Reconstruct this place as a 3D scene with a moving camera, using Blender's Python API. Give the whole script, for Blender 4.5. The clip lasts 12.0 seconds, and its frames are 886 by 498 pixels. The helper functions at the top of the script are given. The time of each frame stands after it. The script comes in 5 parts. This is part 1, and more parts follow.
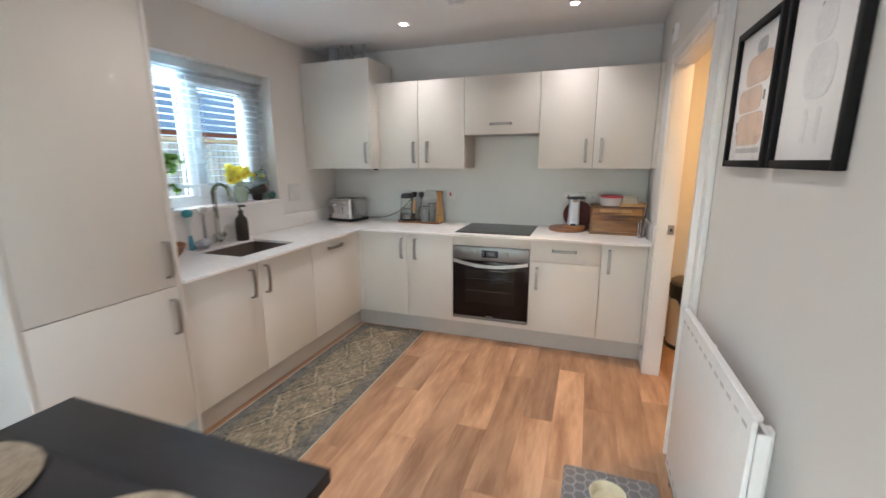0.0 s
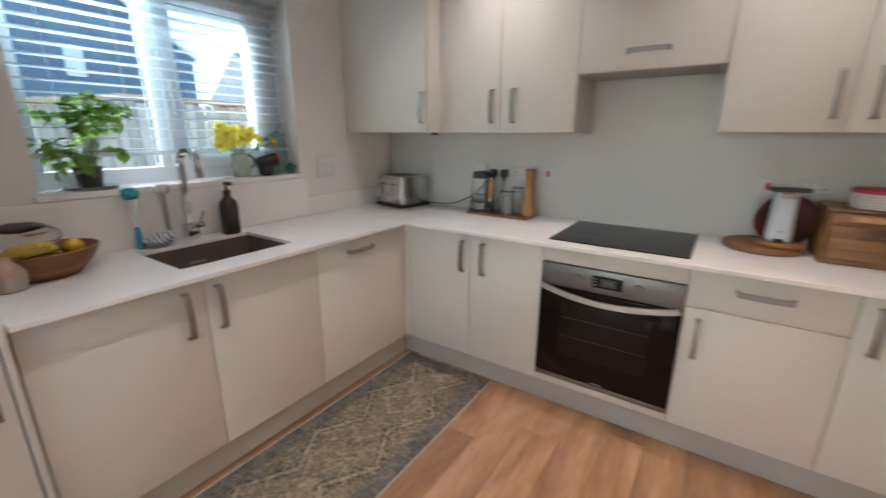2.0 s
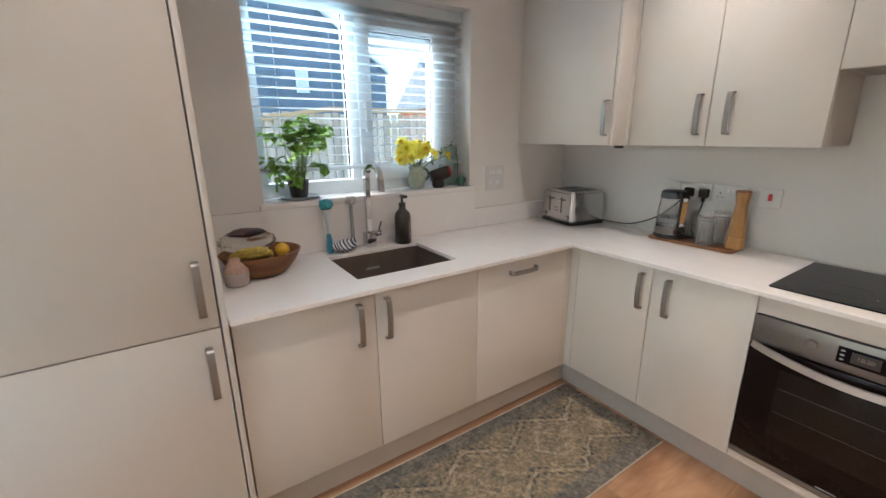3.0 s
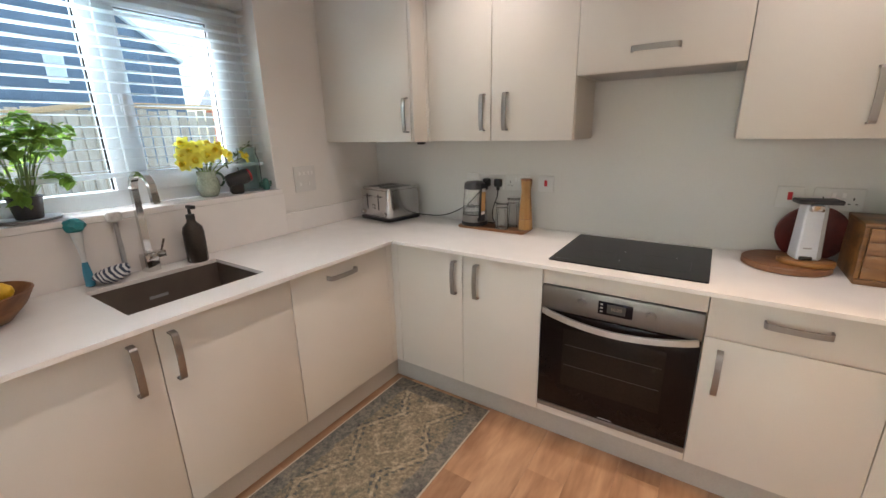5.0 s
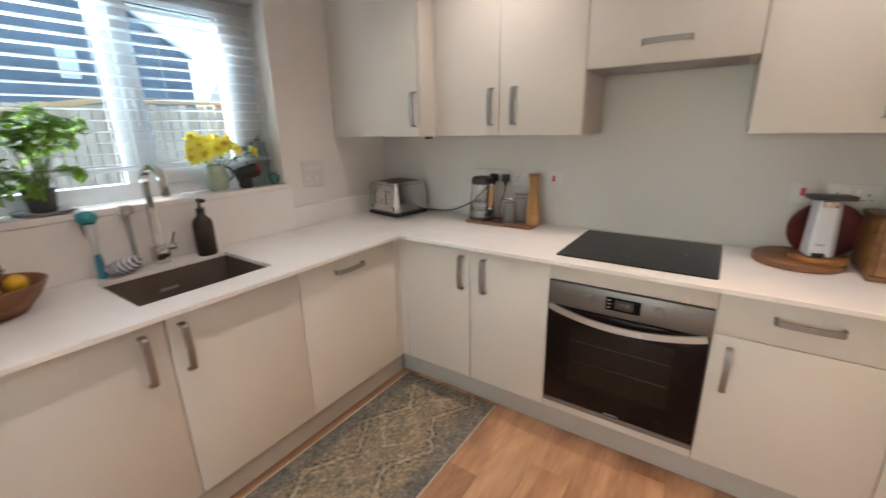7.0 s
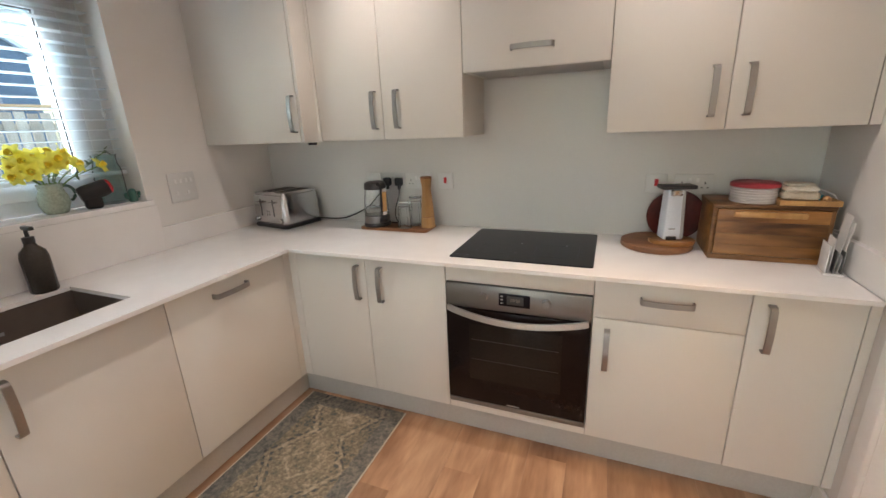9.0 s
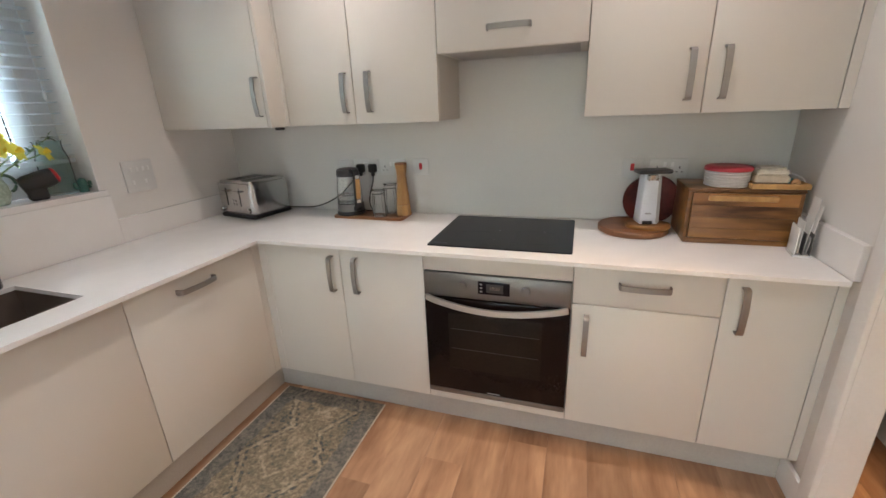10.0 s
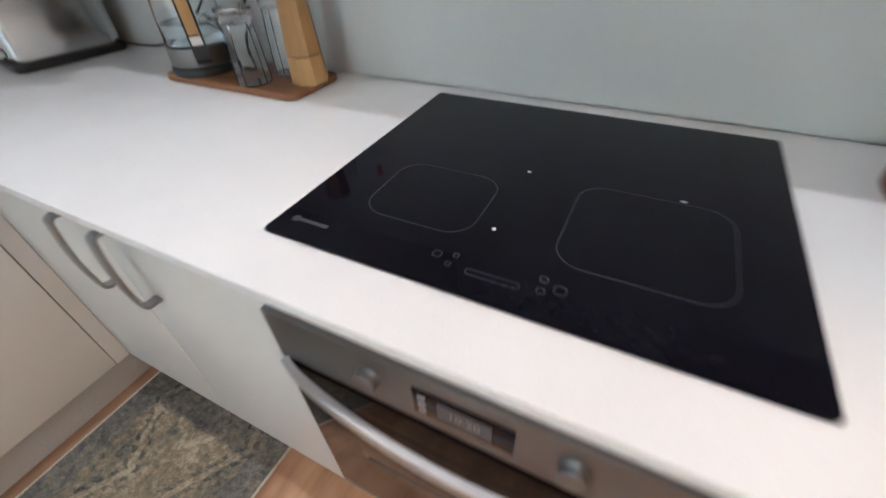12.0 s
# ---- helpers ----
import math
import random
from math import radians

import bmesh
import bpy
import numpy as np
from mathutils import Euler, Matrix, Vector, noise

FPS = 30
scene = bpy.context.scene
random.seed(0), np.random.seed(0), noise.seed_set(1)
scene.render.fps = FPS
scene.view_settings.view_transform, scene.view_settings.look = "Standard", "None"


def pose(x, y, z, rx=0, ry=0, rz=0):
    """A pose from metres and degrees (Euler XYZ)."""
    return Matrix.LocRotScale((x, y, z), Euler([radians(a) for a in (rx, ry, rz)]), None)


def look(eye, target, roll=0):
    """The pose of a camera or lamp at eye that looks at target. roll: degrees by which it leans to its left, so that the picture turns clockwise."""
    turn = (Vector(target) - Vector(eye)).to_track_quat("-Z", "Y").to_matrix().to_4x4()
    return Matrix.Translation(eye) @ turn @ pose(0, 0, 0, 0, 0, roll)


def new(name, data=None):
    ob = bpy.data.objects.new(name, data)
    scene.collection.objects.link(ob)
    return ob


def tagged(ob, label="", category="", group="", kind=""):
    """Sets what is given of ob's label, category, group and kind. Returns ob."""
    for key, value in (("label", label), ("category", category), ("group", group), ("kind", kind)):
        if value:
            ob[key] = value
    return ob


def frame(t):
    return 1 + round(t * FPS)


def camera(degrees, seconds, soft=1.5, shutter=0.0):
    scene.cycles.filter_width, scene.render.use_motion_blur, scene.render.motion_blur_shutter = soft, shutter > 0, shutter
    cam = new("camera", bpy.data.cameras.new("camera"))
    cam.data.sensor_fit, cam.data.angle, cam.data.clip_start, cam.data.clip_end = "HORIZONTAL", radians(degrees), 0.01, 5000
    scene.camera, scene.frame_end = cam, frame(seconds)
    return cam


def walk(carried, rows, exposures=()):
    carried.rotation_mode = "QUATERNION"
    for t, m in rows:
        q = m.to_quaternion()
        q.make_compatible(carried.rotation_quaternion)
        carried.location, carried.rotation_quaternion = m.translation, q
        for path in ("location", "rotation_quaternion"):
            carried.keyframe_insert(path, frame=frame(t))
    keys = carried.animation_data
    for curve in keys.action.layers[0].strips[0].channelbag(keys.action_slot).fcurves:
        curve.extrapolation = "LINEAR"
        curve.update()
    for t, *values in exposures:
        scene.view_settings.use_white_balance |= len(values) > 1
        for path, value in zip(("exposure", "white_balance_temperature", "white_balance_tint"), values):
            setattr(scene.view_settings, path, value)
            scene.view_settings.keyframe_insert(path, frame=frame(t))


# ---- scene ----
cam = camera(94.5, 12.0, soft=1.5, shutter=0.5)
PATH = [
    (0, (1.777, -2.955, 1.421), (1.125, -1.111, 1.003), -0.3),
    (0.5, (1.759, -2.592, 1.418), (1.169, -0.729, 0.99), -0.3),
    (1, (1.615, -2.271, 1.397), (1.029, -0.414, 0.939), 0.3),
    (1.5, (1.545, -1.974, 1.378), (0.719, -0.222, 0.879), -0.0),
    (2, (1.447, -1.764, 1.35), (0.369, -0.167, 0.814), 0.2),
    (2.5, (1.258, -1.755, 1.383), (-0.144, -0.437, 0.839), 0.3),
    (3, (1.316, -1.691, 1.418), (-0.287, -0.621, 0.885), -0.5),
    (3.5, (1.326, -1.619, 1.397), (0.074, -0.141, 0.898), -0.3),
    (5.5, (1.365, -1.561, 1.418), (0.302, 0.038, 0.862), -1.3),
    (6, (1.331, -1.597, 1.41), (0.103, -0.125, 0.837), -1.3),
    (6.5, (1.324, -1.607, 1.4), (0.056, -0.171, 0.825), -1.5),
    (7, (1.36, -1.564, 1.409), (0.268, 0.012, 0.838), -1.2),
    (7.5, (1.399, -1.509, 1.406), (0.465, 0.165, 0.838), -1.7),
    (9.5, (1.42, -1.481, 1.42), (0.757, 0.31, 0.827), -2.3),
    (10, (1.394, -1.443, 1.414), (0.786, 0.35, 0.767), -2.4),
    (10.5, (1.432, -1.166, 1.4), (0.817, 0.59, 0.665), -2.9),
    (11, (1.428, -0.85, 1.347), (0.863, 0.855, 0.469), -2.5),
    (11.5, (1.299, -0.509, 1.287), (0.714, 1.061, 0.195), -2.2),
    (12, (1.2, -0.173, 1.186), (0.474, 1.154, -0.122), -3.1),
]
EXPOSURES = [(0.0, 2.36, 5900, 13), (1.5, 2.05, 5950, 14), (3.0, 2.22, 6250, 16), (6.5, 2.27, 6600, 18), (9.5, 2.30, 6350, 16), (10.5, 2.30, 6050, 15), (11.3, 2.45, 5700, 13), (12.0, 2.45, 5450, 11)]
walk(cam, [(t, look(eye, target, roll)) for t, eye, target, roll in PATH], EXPOSURES)

# ---- world and lights ----
world = bpy.data.worlds.new("world")
scene.world = world
world.use_nodes = True
wn = world.node_tree
sky = wn.nodes.new("ShaderNodeTexSky")
sky.sky_type, sky.sun_disc, sky.sun_elevation, sky.sun_rotation = "NISHITA", False, radians(35), radians(200)
sky.dust_density, sky.air_density = 1.5, 1.2
wn.nodes["Background"].inputs[1].default_value = 0.15
wn.links.new(sky.outputs[0], wn.nodes["Background"].inputs[0])


def lamp(name, kind, m, watts, colour, **more):
    d = bpy.data.lights.new(name, kind)
    d.energy, d.color = watts, colour
    for key, value in more.items():
        setattr(d, key, value)
    ob = new(name, d)
    ob.matrix_world = m
    return ob


lamp("sun", "SUN", look((0, 0, 0), (0.75, 0.55, -0.6)), 1.5, (1, 0.96, 0.9), angle=radians(12))
SPOTS = [(x, y) for y in (0.0, -0.82, -1.62, -3.1) for x in (0.44, 1.62)]
CEIL = 2.395
for x, y in SPOTS:
    lamp("downlight_lamp", "SPOT", pose(x, y, CEIL - 0.012), {0.0: 6.5, -0.82: 3.7}.get(y, 5.2), (1, 0.90, 0.80), spot_size=radians(124), spot_blend=1.0, shadow_soft_size=0.022)
lamp("patio_light", "AREA", look((0.85, -4.68, 1.1), (0.85, 0, 1.0)), 1.3, (0.86, 0.93, 1.0), shape="RECTANGLE", size=1.8, size_y=2.0)
# added strip lamp hidden behind the window head, boosts sky light on reveals and blind
lamp("window_sky_fill", "AREA", look((-0.925, -0.77, 2.052), (-0.60, -0.77, 1.25)), 3.4, (0.76, 0.94, 1.0), shape="RECTANGLE", size=1.1, size_y=0.05)
lamp("hall_lamp", "AREA", look((2.9, -0.35, CEIL - 0.075), (2.9, -0.34, 0)), 4.2, (1, 0.55, 0.2), shape="DISK", size=0.2)


# ---- materials ----
def mat(name, colour, rough=0.5, metal=0.0, vary=0.06, scale=6.0, fine=120.0, bump=0.02, spread=0.05, coat=0.0, random_value=0.0, **more):
    m = bpy.data.materials.new(name)
    m.use_nodes = True
    n, ln = m.node_tree.nodes, m.node_tree.links
    b = n["Principled BSDF"]
    tc = n.new("ShaderNodeTexCoord")
    big, small = n.new("ShaderNodeTexNoise"), n.new("ShaderNodeTexNoise")
    big.inputs["Scale"].default_value, small.inputs["Scale"].default_value = scale, fine
    big.inputs["Detail"].default_value = 5
    for t in (big, small):
        ln.new(tc.outputs["Object"], t.inputs["Vector"])
    mix = n.new("ShaderNodeMix")
    mix.data_type, mix.blend_type = "RGBA", "MULTIPLY"
    mix.inputs["Factor"].default_value = 1
    mix.inputs["A"].default_value = (*colour, 1)
    add = n.new("ShaderNodeMath")
    add.operation = "ADD"
    ln.new(big.outputs[0], add.inputs[0])
    ln.new(small.outputs[0], add.inputs[1])
    rng = n.new("ShaderNodeMapRange")
    rng.inputs["From Min"].default_value, rng.inputs["From Max"].default_value = 0.7, 1.3
    rng.inputs["To Min"].default_value, rng.inputs["To Max"].default_value = 1 - vary, 1 + vary * 0.4
    ln.new(add.outputs[0], rng.inputs[0])
    value = rng.outputs[0]
    if random_value:
        info, r2, mul = n.new("ShaderNodeObjectInfo"), n.new("ShaderNodeMapRange"), n.new("ShaderNodeMath")
        r2.inputs["To Min"].default_value, r2.inputs["To Max"].default_value = 1 - random_value, 1 + random_value
        mul.operation = "MULTIPLY"
        ln.new(info.outputs["Random"], r2.inputs[0])
        ln.new(r2.outputs[0], mul.inputs[0])
        ln.new(value, mul.inputs[1])
        value = mul.outputs[0]
    ln.new(value, mix.inputs["B"])
    ln.new(mix.outputs["Result"], b.inputs["Base Color"])
    rr = n.new("ShaderNodeMapRange")
    rr.inputs["To Min"].default_value, rr.inputs["To Max"].default_value = max(0, rough - spread), min(1, rough + spread)
    ln.new(big.outputs[0], rr.inputs[0])
    ln.new(rr.outputs[0], b.inputs["Roughness"])
    b.inputs["Metallic"].default_value = metal
    b.inputs["Coat Weight"].default_value = coat
    if bump:
        bp = n.new("ShaderNodeBump")
        bp.inputs["Strength"].default_value, bp.inputs["Distance"].default_value = bump, 0.01
        ln.new(small.outputs[0], bp.inputs["Height"])
        ln.new(bp.outputs[0], b.inputs["Normal"])
    for key, v in more.items():
        b.inputs[key.replace("_", " ")].default_value = v
    return m


def wood(name, dark, light, rough=0.45, axis="Y", stretch=9.0, scale=5.0, random_value=0.0, bump=0.08):
    """Grain along one axis, drawn out noise and a fine streak on top."""
    m = bpy.data.materials.new(name)
    m.use_nodes = True
    n, ln = m.node_tree.nodes, m.node_tree.links
    b = n["Principled BSDF"]
    tc, mp = n.new("ShaderNodeTexCoord"), n.new("ShaderNodeMapping")
    s = [scale * stretch] * 3
    s["XYZ".index(axis)] = scale
    mp.inputs["Scale"].default_value = s
    ln.new(tc.outputs["Object"], mp.inputs["Vector"])
    info, off = n.new("ShaderNodeObjectInfo"), n.new("ShaderNodeVectorMath")
    off.operation = "MULTIPLY"
    off.inputs[1].default_value = (37, 91, 53)
    ln.new(info.outputs["Random"], off.inputs[0])
    ln.new(off.outputs[0], mp.inputs["Location"])
    a, c = n.new("ShaderNodeTexNoise"), n.new("ShaderNodeTexNoise")
    a.inputs["Scale"].default_value, a.inputs["Detail"].default_value, a.inputs["Distortion"].default_value = 0.35, 6, 0.8
    c.inputs["Scale"].default_value, c.inputs["Detail"].default_value = 2.4, 8
    ln.new(mp.outputs[0], a.inputs["Vector"])
    ln.new(mp.outputs[0], c.inputs["Vector"])
    add = n.new("ShaderNodeMath")
    add.operation = "MULTIPLY_ADD"
    add.inputs[1].default_value = 0.32
    ln.new(c.outputs[0], add.inputs[0])
    ln.new(a.outputs[0], add.inputs[2])
    ramp = n.new("ShaderNodeValToRGB")
    ramp.color_ramp.elements[0].position, ramp.color_ramp.elements[1].position = 0.46, 0.86
    ramp.color_ramp.elements[0].color, ramp.color_ramp.elements[1].color = (*dark, 1), (*light, 1)
    ln.new(add.outputs[0], ramp.inputs[0])
    hsv = n.new("ShaderNodeHueSaturation")
    r2 = n.new("ShaderNodeMapRange")
    r2.inputs["To Min"].default_value, r2.inputs["To Max"].default_value = 1 - random_value, 1 + random_value
    ln.new(info.outputs["Random"], r2.inputs[0])
    ln.new(r2.outputs[0], hsv.inputs["Value"])
    ln.new(ramp.outputs[0], hsv.inputs["Color"])
    ln.new(hsv.outputs[0], b.inputs["Base Color"])
    b.inputs["Roughness"].default_value = rough
    bp = n.new("ShaderNodeBump")
    bp.inputs["Strength"].default_value, bp.inputs["Distance"].default_value = bump, 0.004
    ln.new(c.outputs[0], bp.inputs["Height"])
    ln.new(bp.outputs[0], b.inputs["Normal"])
    return m


def glass(name, colour=(1, 1, 1), rough=0.0, ior=1.45):
    return mat(name, colour, rough, vary=0.0, bump=0, spread=0.0, Transmission_Weight=1.0, IOR=ior)


def glow(name, colour, strength):
    m = bpy.data.materials.new(name)
    m.use_nodes = True
    b = m.node_tree.nodes["Principled BSDF"]
    b.inputs["Emission Color"].default_value, b.inputs["Emission Strength"].default_value = (*colour, 1), strength
    b.inputs["Base Color"].default_value = (*colour, 1)
    return m


WALL = mat("wall_paint", (0.75, 0.73, 0.70), 0.75, vary=0.035, scale=2.2, fine=260, bump=0.06)
CEILING = mat("ceiling_paint", (0.82, 0.81, 0.80), 0.85, vary=0.03, scale=1.5, fine=200, bump=0.05)
GLOSSWHITE = mat("white_gloss_paint", (0.82, 0.81, 0.79), 0.35, vary=0.03, scale=5, fine=90, bump=0.03)
CAB = mat("cabinet_cashmere", (0.675, 0.64, 0.585), 0.42, vary=0.03, scale=1.6, fine=300, bump=0.03, spread=0.08)
CARC = mat("cabinet_carcass", (0.62, 0.59, 0.54), 0.5, vary=0.03)
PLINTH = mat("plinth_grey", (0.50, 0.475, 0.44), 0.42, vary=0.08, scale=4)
QUARTZ = mat("white_quartz", (0.86, 0.84, 0.82), 0.22, vary=0.035, scale=9, fine=420, bump=0.0, spread=0.08)
SPLASH = mat("splashback_glass", (0.655, 0.65, 0.625), 0.25, vary=0.02, scale=1.5, bump=0.0, spread=0.04, Specular_IOR_Level=0.28)
NICKEL = mat("brushed_nickel", (0.36, 0.345, 0.33), 0.42, metal=1.0, vary=0.12, scale=20, fine=400, bump=0.04)
STEEL = mat("stainless_steel", (0.25, 0.243, 0.238), 0.42, metal=1.0, vary=0.10, scale=9, fine=500, bump=0.03)
POLISHED = mat("polished_steel", (0.58, 0.57, 0.56), 0.16, metal=1.0, vary=0.06, scale=8, bump=0, spread=0.05)
BARSTEEL = mat("satin_steel_bar", (0.60, 0.60, 0.60), 0.46, metal=1.0, vary=0.06, scale=14, fine=400, bump=0.02)
SOCKET = mat("socket_plate", (0.66, 0.66, 0.645), 0.3, vary=0.03, scale=20, bump=0)
CHROME = mat("chrome", (0.62, 0.61, 0.60), 0.08, metal=1.0, vary=0.05, bump=0, spread=0.03)
BOWLSTEEL = mat("sink_granite", (0.145, 0.115, 0.095), 0.5, vary=0.2, scale=12, fine=700, bump=0.1)
BLACKGLASS = mat("black_glass", (0.005, 0.005, 0.009), 0.07, vary=0.2, scale=5, bump=0, spread=0.03, Specular_IOR_Level=0.16)
OVENGLASS = mat("oven_glass", (0.010, 0.006, 0.006), 0.06, vary=0.2, scale=3, bump=0, spread=0.03, Specular_IOR_Level=0.18)
OVENIN = mat("oven_window", (0.020, 0.015, 0.012), 0.07, vary=0.3, scale=3, bump=0, spread=0.03, Specular_IOR_Level=0.18)
BLACK = mat("black_plastic", (0.015, 0.015, 0.016), 0.4, vary=0.25, scale=18, bump=0.02)
DARKGREY = mat("dark_grey_plastic", (0.055, 0.055, 0.06), 0.45, vary=0.2, scale=18)
WHITEPL = mat("white_plastic", (0.80, 0.80, 0.79), 0.32, vary=0.03, scale=20, bump=0)
GREYPL = mat("grey_plastic", (0.35, 0.36, 0.37), 0.4, vary=0.08, scale=20)
RED = mat("red_plastic", (0.55, 0.02, 0.03), 0.4, vary=0.1, scale=20)
TEAL = mat("teal_plastic", (0.03, 0.33, 0.38), 0.45, vary=0.15, scale=30)
BLUEPL = mat("blue_plastic", (0.05, 0.28, 0.42), 0.3, vary=0.15, scale=30)
UPVC = mat("white_upvc", (0.80, 0.85, 0.88), 0.3, vary=0.03, scale=6, bump=0)
BLIND = mat("blind_slat", (0.82, 0.87, 0.90), 0.4, vary=0.03, scale=10, bump=0)


def thin(m, colour, share):
    """Lets light through a leaf, petal or slat."""
    links, nodes = m.node_tree.links, m.node_tree.nodes
    t, mx = nodes.new("ShaderNodeBsdfTranslucent"), nodes.new("ShaderNodeMixShader")
    t.inputs["Color"].default_value = (*colour, 1)
    mx.inputs[0].default_value = share
    links.new(nodes["Principled BSDF"].outputs[0], mx.inputs[1])
    links.new(t.outputs[0], mx.inputs[2])
    links.new(mx.outputs[0], nodes["Material Output"].inputs["Surface"])


thin(BLIND, (0.82, 0.90, 0.93), 0.4)
PANE = glass("window_glass", (0.64, 0.77, 0.79), 0.0, 1.05)
GLAZING = glass("picture_glass", (0.98, 0.98, 0.98), 0.0, 1.12)
CLEAR = glass("clear_glass", (0.97, 0.98, 0.98), 0.0)
GREENGLASS = glass("green_glass", (0.86, 0.97, 0.95), 0.02, 1.2)
WATER = glass("water", (0.95, 0.98, 1.0), 0.0, 1.33)
PLANK = wood("oak_plank", (0.285, 0.152, 0.083), (0.60, 0.375, 0.225), 0.38, "Y", 6, 3.2, 0.26, 0.05)
ACACIA = wood("acacia", (0.060, 0.021, 0.007), (0.44, 0.205, 0.058), 0.38, "X", 7, 3.2, 0.38)
ACACIAY = wood("acacia_board", (0.11, 0.040, 0.016), (0.34, 0.155, 0.062), 0.45, "X", 6, 4.0, 0.1)
BAMBOO = wood("bamboo", (0.36, 0.185, 0.06), (0.56, 0.33, 0.125), 0.4, "Z", 7, 5.0, 0.12)
REDWOOD = wood("dark_red_wood", (0.040, 0.006, 0.005), (0.13, 0.020, 0.015), 0.3, "Z", 5, 4)
BLACKWOOD = wood("black_table_wood", (0.007, 0.007, 0.009), (0.016, 0.016, 0.020), 0.48, "X", 8, 5, 0.15, 0.15)
FENCE = wood("fence_timber", (0.50, 0.39, 0.28), (0.70, 0.59, 0.46), 0.8, "Z", 7, 4, 0.15)
SLATE = mat("slate_cladding", (0.17, 0.225, 0.29), 0.6, vary=0.25, scale=1.5, fine=30, bump=0.2, random_value=0.12)
BRICK = mat("red_brick", (0.42, 0.13, 0.07), 0.85, vary=0.3, scale=3, fine=40, bump=0.3)
GROUND = mat("paving_ground", (0.30, 0.29, 0.27), 0.9, vary=0.3, scale=2, fine=50, bump=0.4)
CREAM = mat("cream_ceramic", (0.72, 0.66, 0.48), 0.3, vary=0.08, scale=20)
PAPER = mat("paper", (0.80, 0.79, 0.77), 0.8, vary=0.06, scale=14, bump=0.1)
CARD = mat("cardboard_pulp", (0.55, 0.47, 0.36), 0.9, vary=0.15, scale=25, bump=0.3)
BREAD = mat("bread_brown", (0.42, 0.23, 0.10), 0.8, vary=0.35, scale=25, bump=0.3)
LEAF = mat("leaf_green", (0.15, 0.29, 0.055), 0.45, vary=0.45, scale=18, fine=90, bump=0.1)
thin(LEAF, (0.33, 0.52, 0.09), 0.5)
STEM = mat("stem_green", (0.18, 0.30, 0.08), 0.5, vary=0.2, scale=20)
YELLOW = mat("daffodil_yellow", (0.93, 0.84, 0.14), 0.5, vary=0.15, scale=40, bump=0.05)
thin(YELLOW, (0.97, 0.88, 0.18), 0.5)
ORANGEY = mat("trumpet_orange", (0.94, 0.74, 0.05), 0.5, vary=0.15, scale=40)
LIGHTON = glow("downlight_lens", (1, 0.90, 0.78), 5.0)
HALLON = glow("hall_light_lens", (1, 0.65, 0.3), 1.5)


# ---- mesh helpers ----
def box(bm, x0, x1, y0, y1, z0, z1, bevel=0.0, seg=2):
    made = bmesh.ops.create_cube(bm, size=1)["verts"]
    bmesh.ops.scale(bm, verts=made, vec=(x1 - x0, y1 - y0, z1 - z0))
    bmesh.ops.translate(bm, verts=made, vec=((x0 + x1) / 2, (y0 + y1) / 2, (z0 + z1) / 2))
    if bevel:
        edges = list({e for v in made for e in v.link_edges})
        bmesh.ops.bevel(bm, geom=edges, offset=bevel, segments=seg, affect="EDGES", profile=0.5)
    return bm


def boxes(*rows, bevel=0.0, seg=2):
    bm = bmesh.new()
    for r in rows:
        box(bm, *r, bevel=bevel, seg=seg)
    return bm


def lathe(rows, steps=32, sx=1.0, sy=1.0, centre=(0, 0, 0)):
    """A turned body; rows of radius and height from the bottom up."""
    bm = bmesh.new()
    rings = []
    for r, z in rows:
        rings.append([bm.verts.new((centre[0] + sx * max(r, 1e-4) * math.cos(2 * math.pi * k / steps), centre[1] + sy * max(r, 1e-4) * math.sin(2 * math.pi * k / steps), centre[2] + z)) for k in range(steps)])
    for a, b in zip(rings, rings[1:]):
        for k in range(steps):
            bm.faces.new((a[k], a[(k + 1) % steps], b[(k + 1) % steps], b[k]))
    bm.faces.new(list(reversed(rings[0])))
    bm.faces.new(rings[-1])
    return bm


def sweep(points, radius, steps=10, flat=None, up=(0, 0, 1), bm=None):
    """A round or (flat=(w, h)) rectangular bar along a line of points."""
    bm = bm or bmesh.new()
    pts = [Vector(p) for p in points]
    rings = []
    for i, p in enumerate(pts):
        d = (pts[min(i + 1, len(pts) - 1)] - pts[max(i - 1, 0)]).normalized()
        u = Vector(up)
        if abs(d.dot(u)) > 0.95:
            u = Vector((0.3, 1, 0.1))
        s = d.cross(u).normalized()
        w = s.cross(d).normalized()
        r = radius[i] if isinstance(radius, (list, tuple)) else radius
        if flat:
            a, b = flat[0] / 2, flat[1] / 2
            ring = [p + s * x * a + w * y * b for x, y in ((-1, -1), (1, -1), (1, 1), (-1, 1))]
        else:
            ring = [p + r * (s * math.cos(2 * math.pi * k / steps) + w * math.sin(2 * math.pi * k / steps)) for k in range(steps)]
        rings.append([bm.verts.new(q) for q in ring])
    n = len(rings[0])
    for a, b in zip(rings, rings[1:]):
        for k in range(n):
            bm.faces.new((a[k], a[(k + 1) % n], b[(k + 1) % n], b[k]))
    bm.faces.new(list(reversed(rings[0])))
    bm.faces.new(rings[-1])
    return bm


def arc(c, r, a0, a1, n, ax=(1, 0, 0), ay=(0, 0, 1)):
    ax, ay, c = Vector(ax), Vector(ay), Vector(c)
    return [c + r * (math.cos(radians(a0 + (a1 - a0) * k / n)) * ax + math.sin(radians(a0 + (a1 - a0) * k / n)) * ay) for k in range(n + 1)]


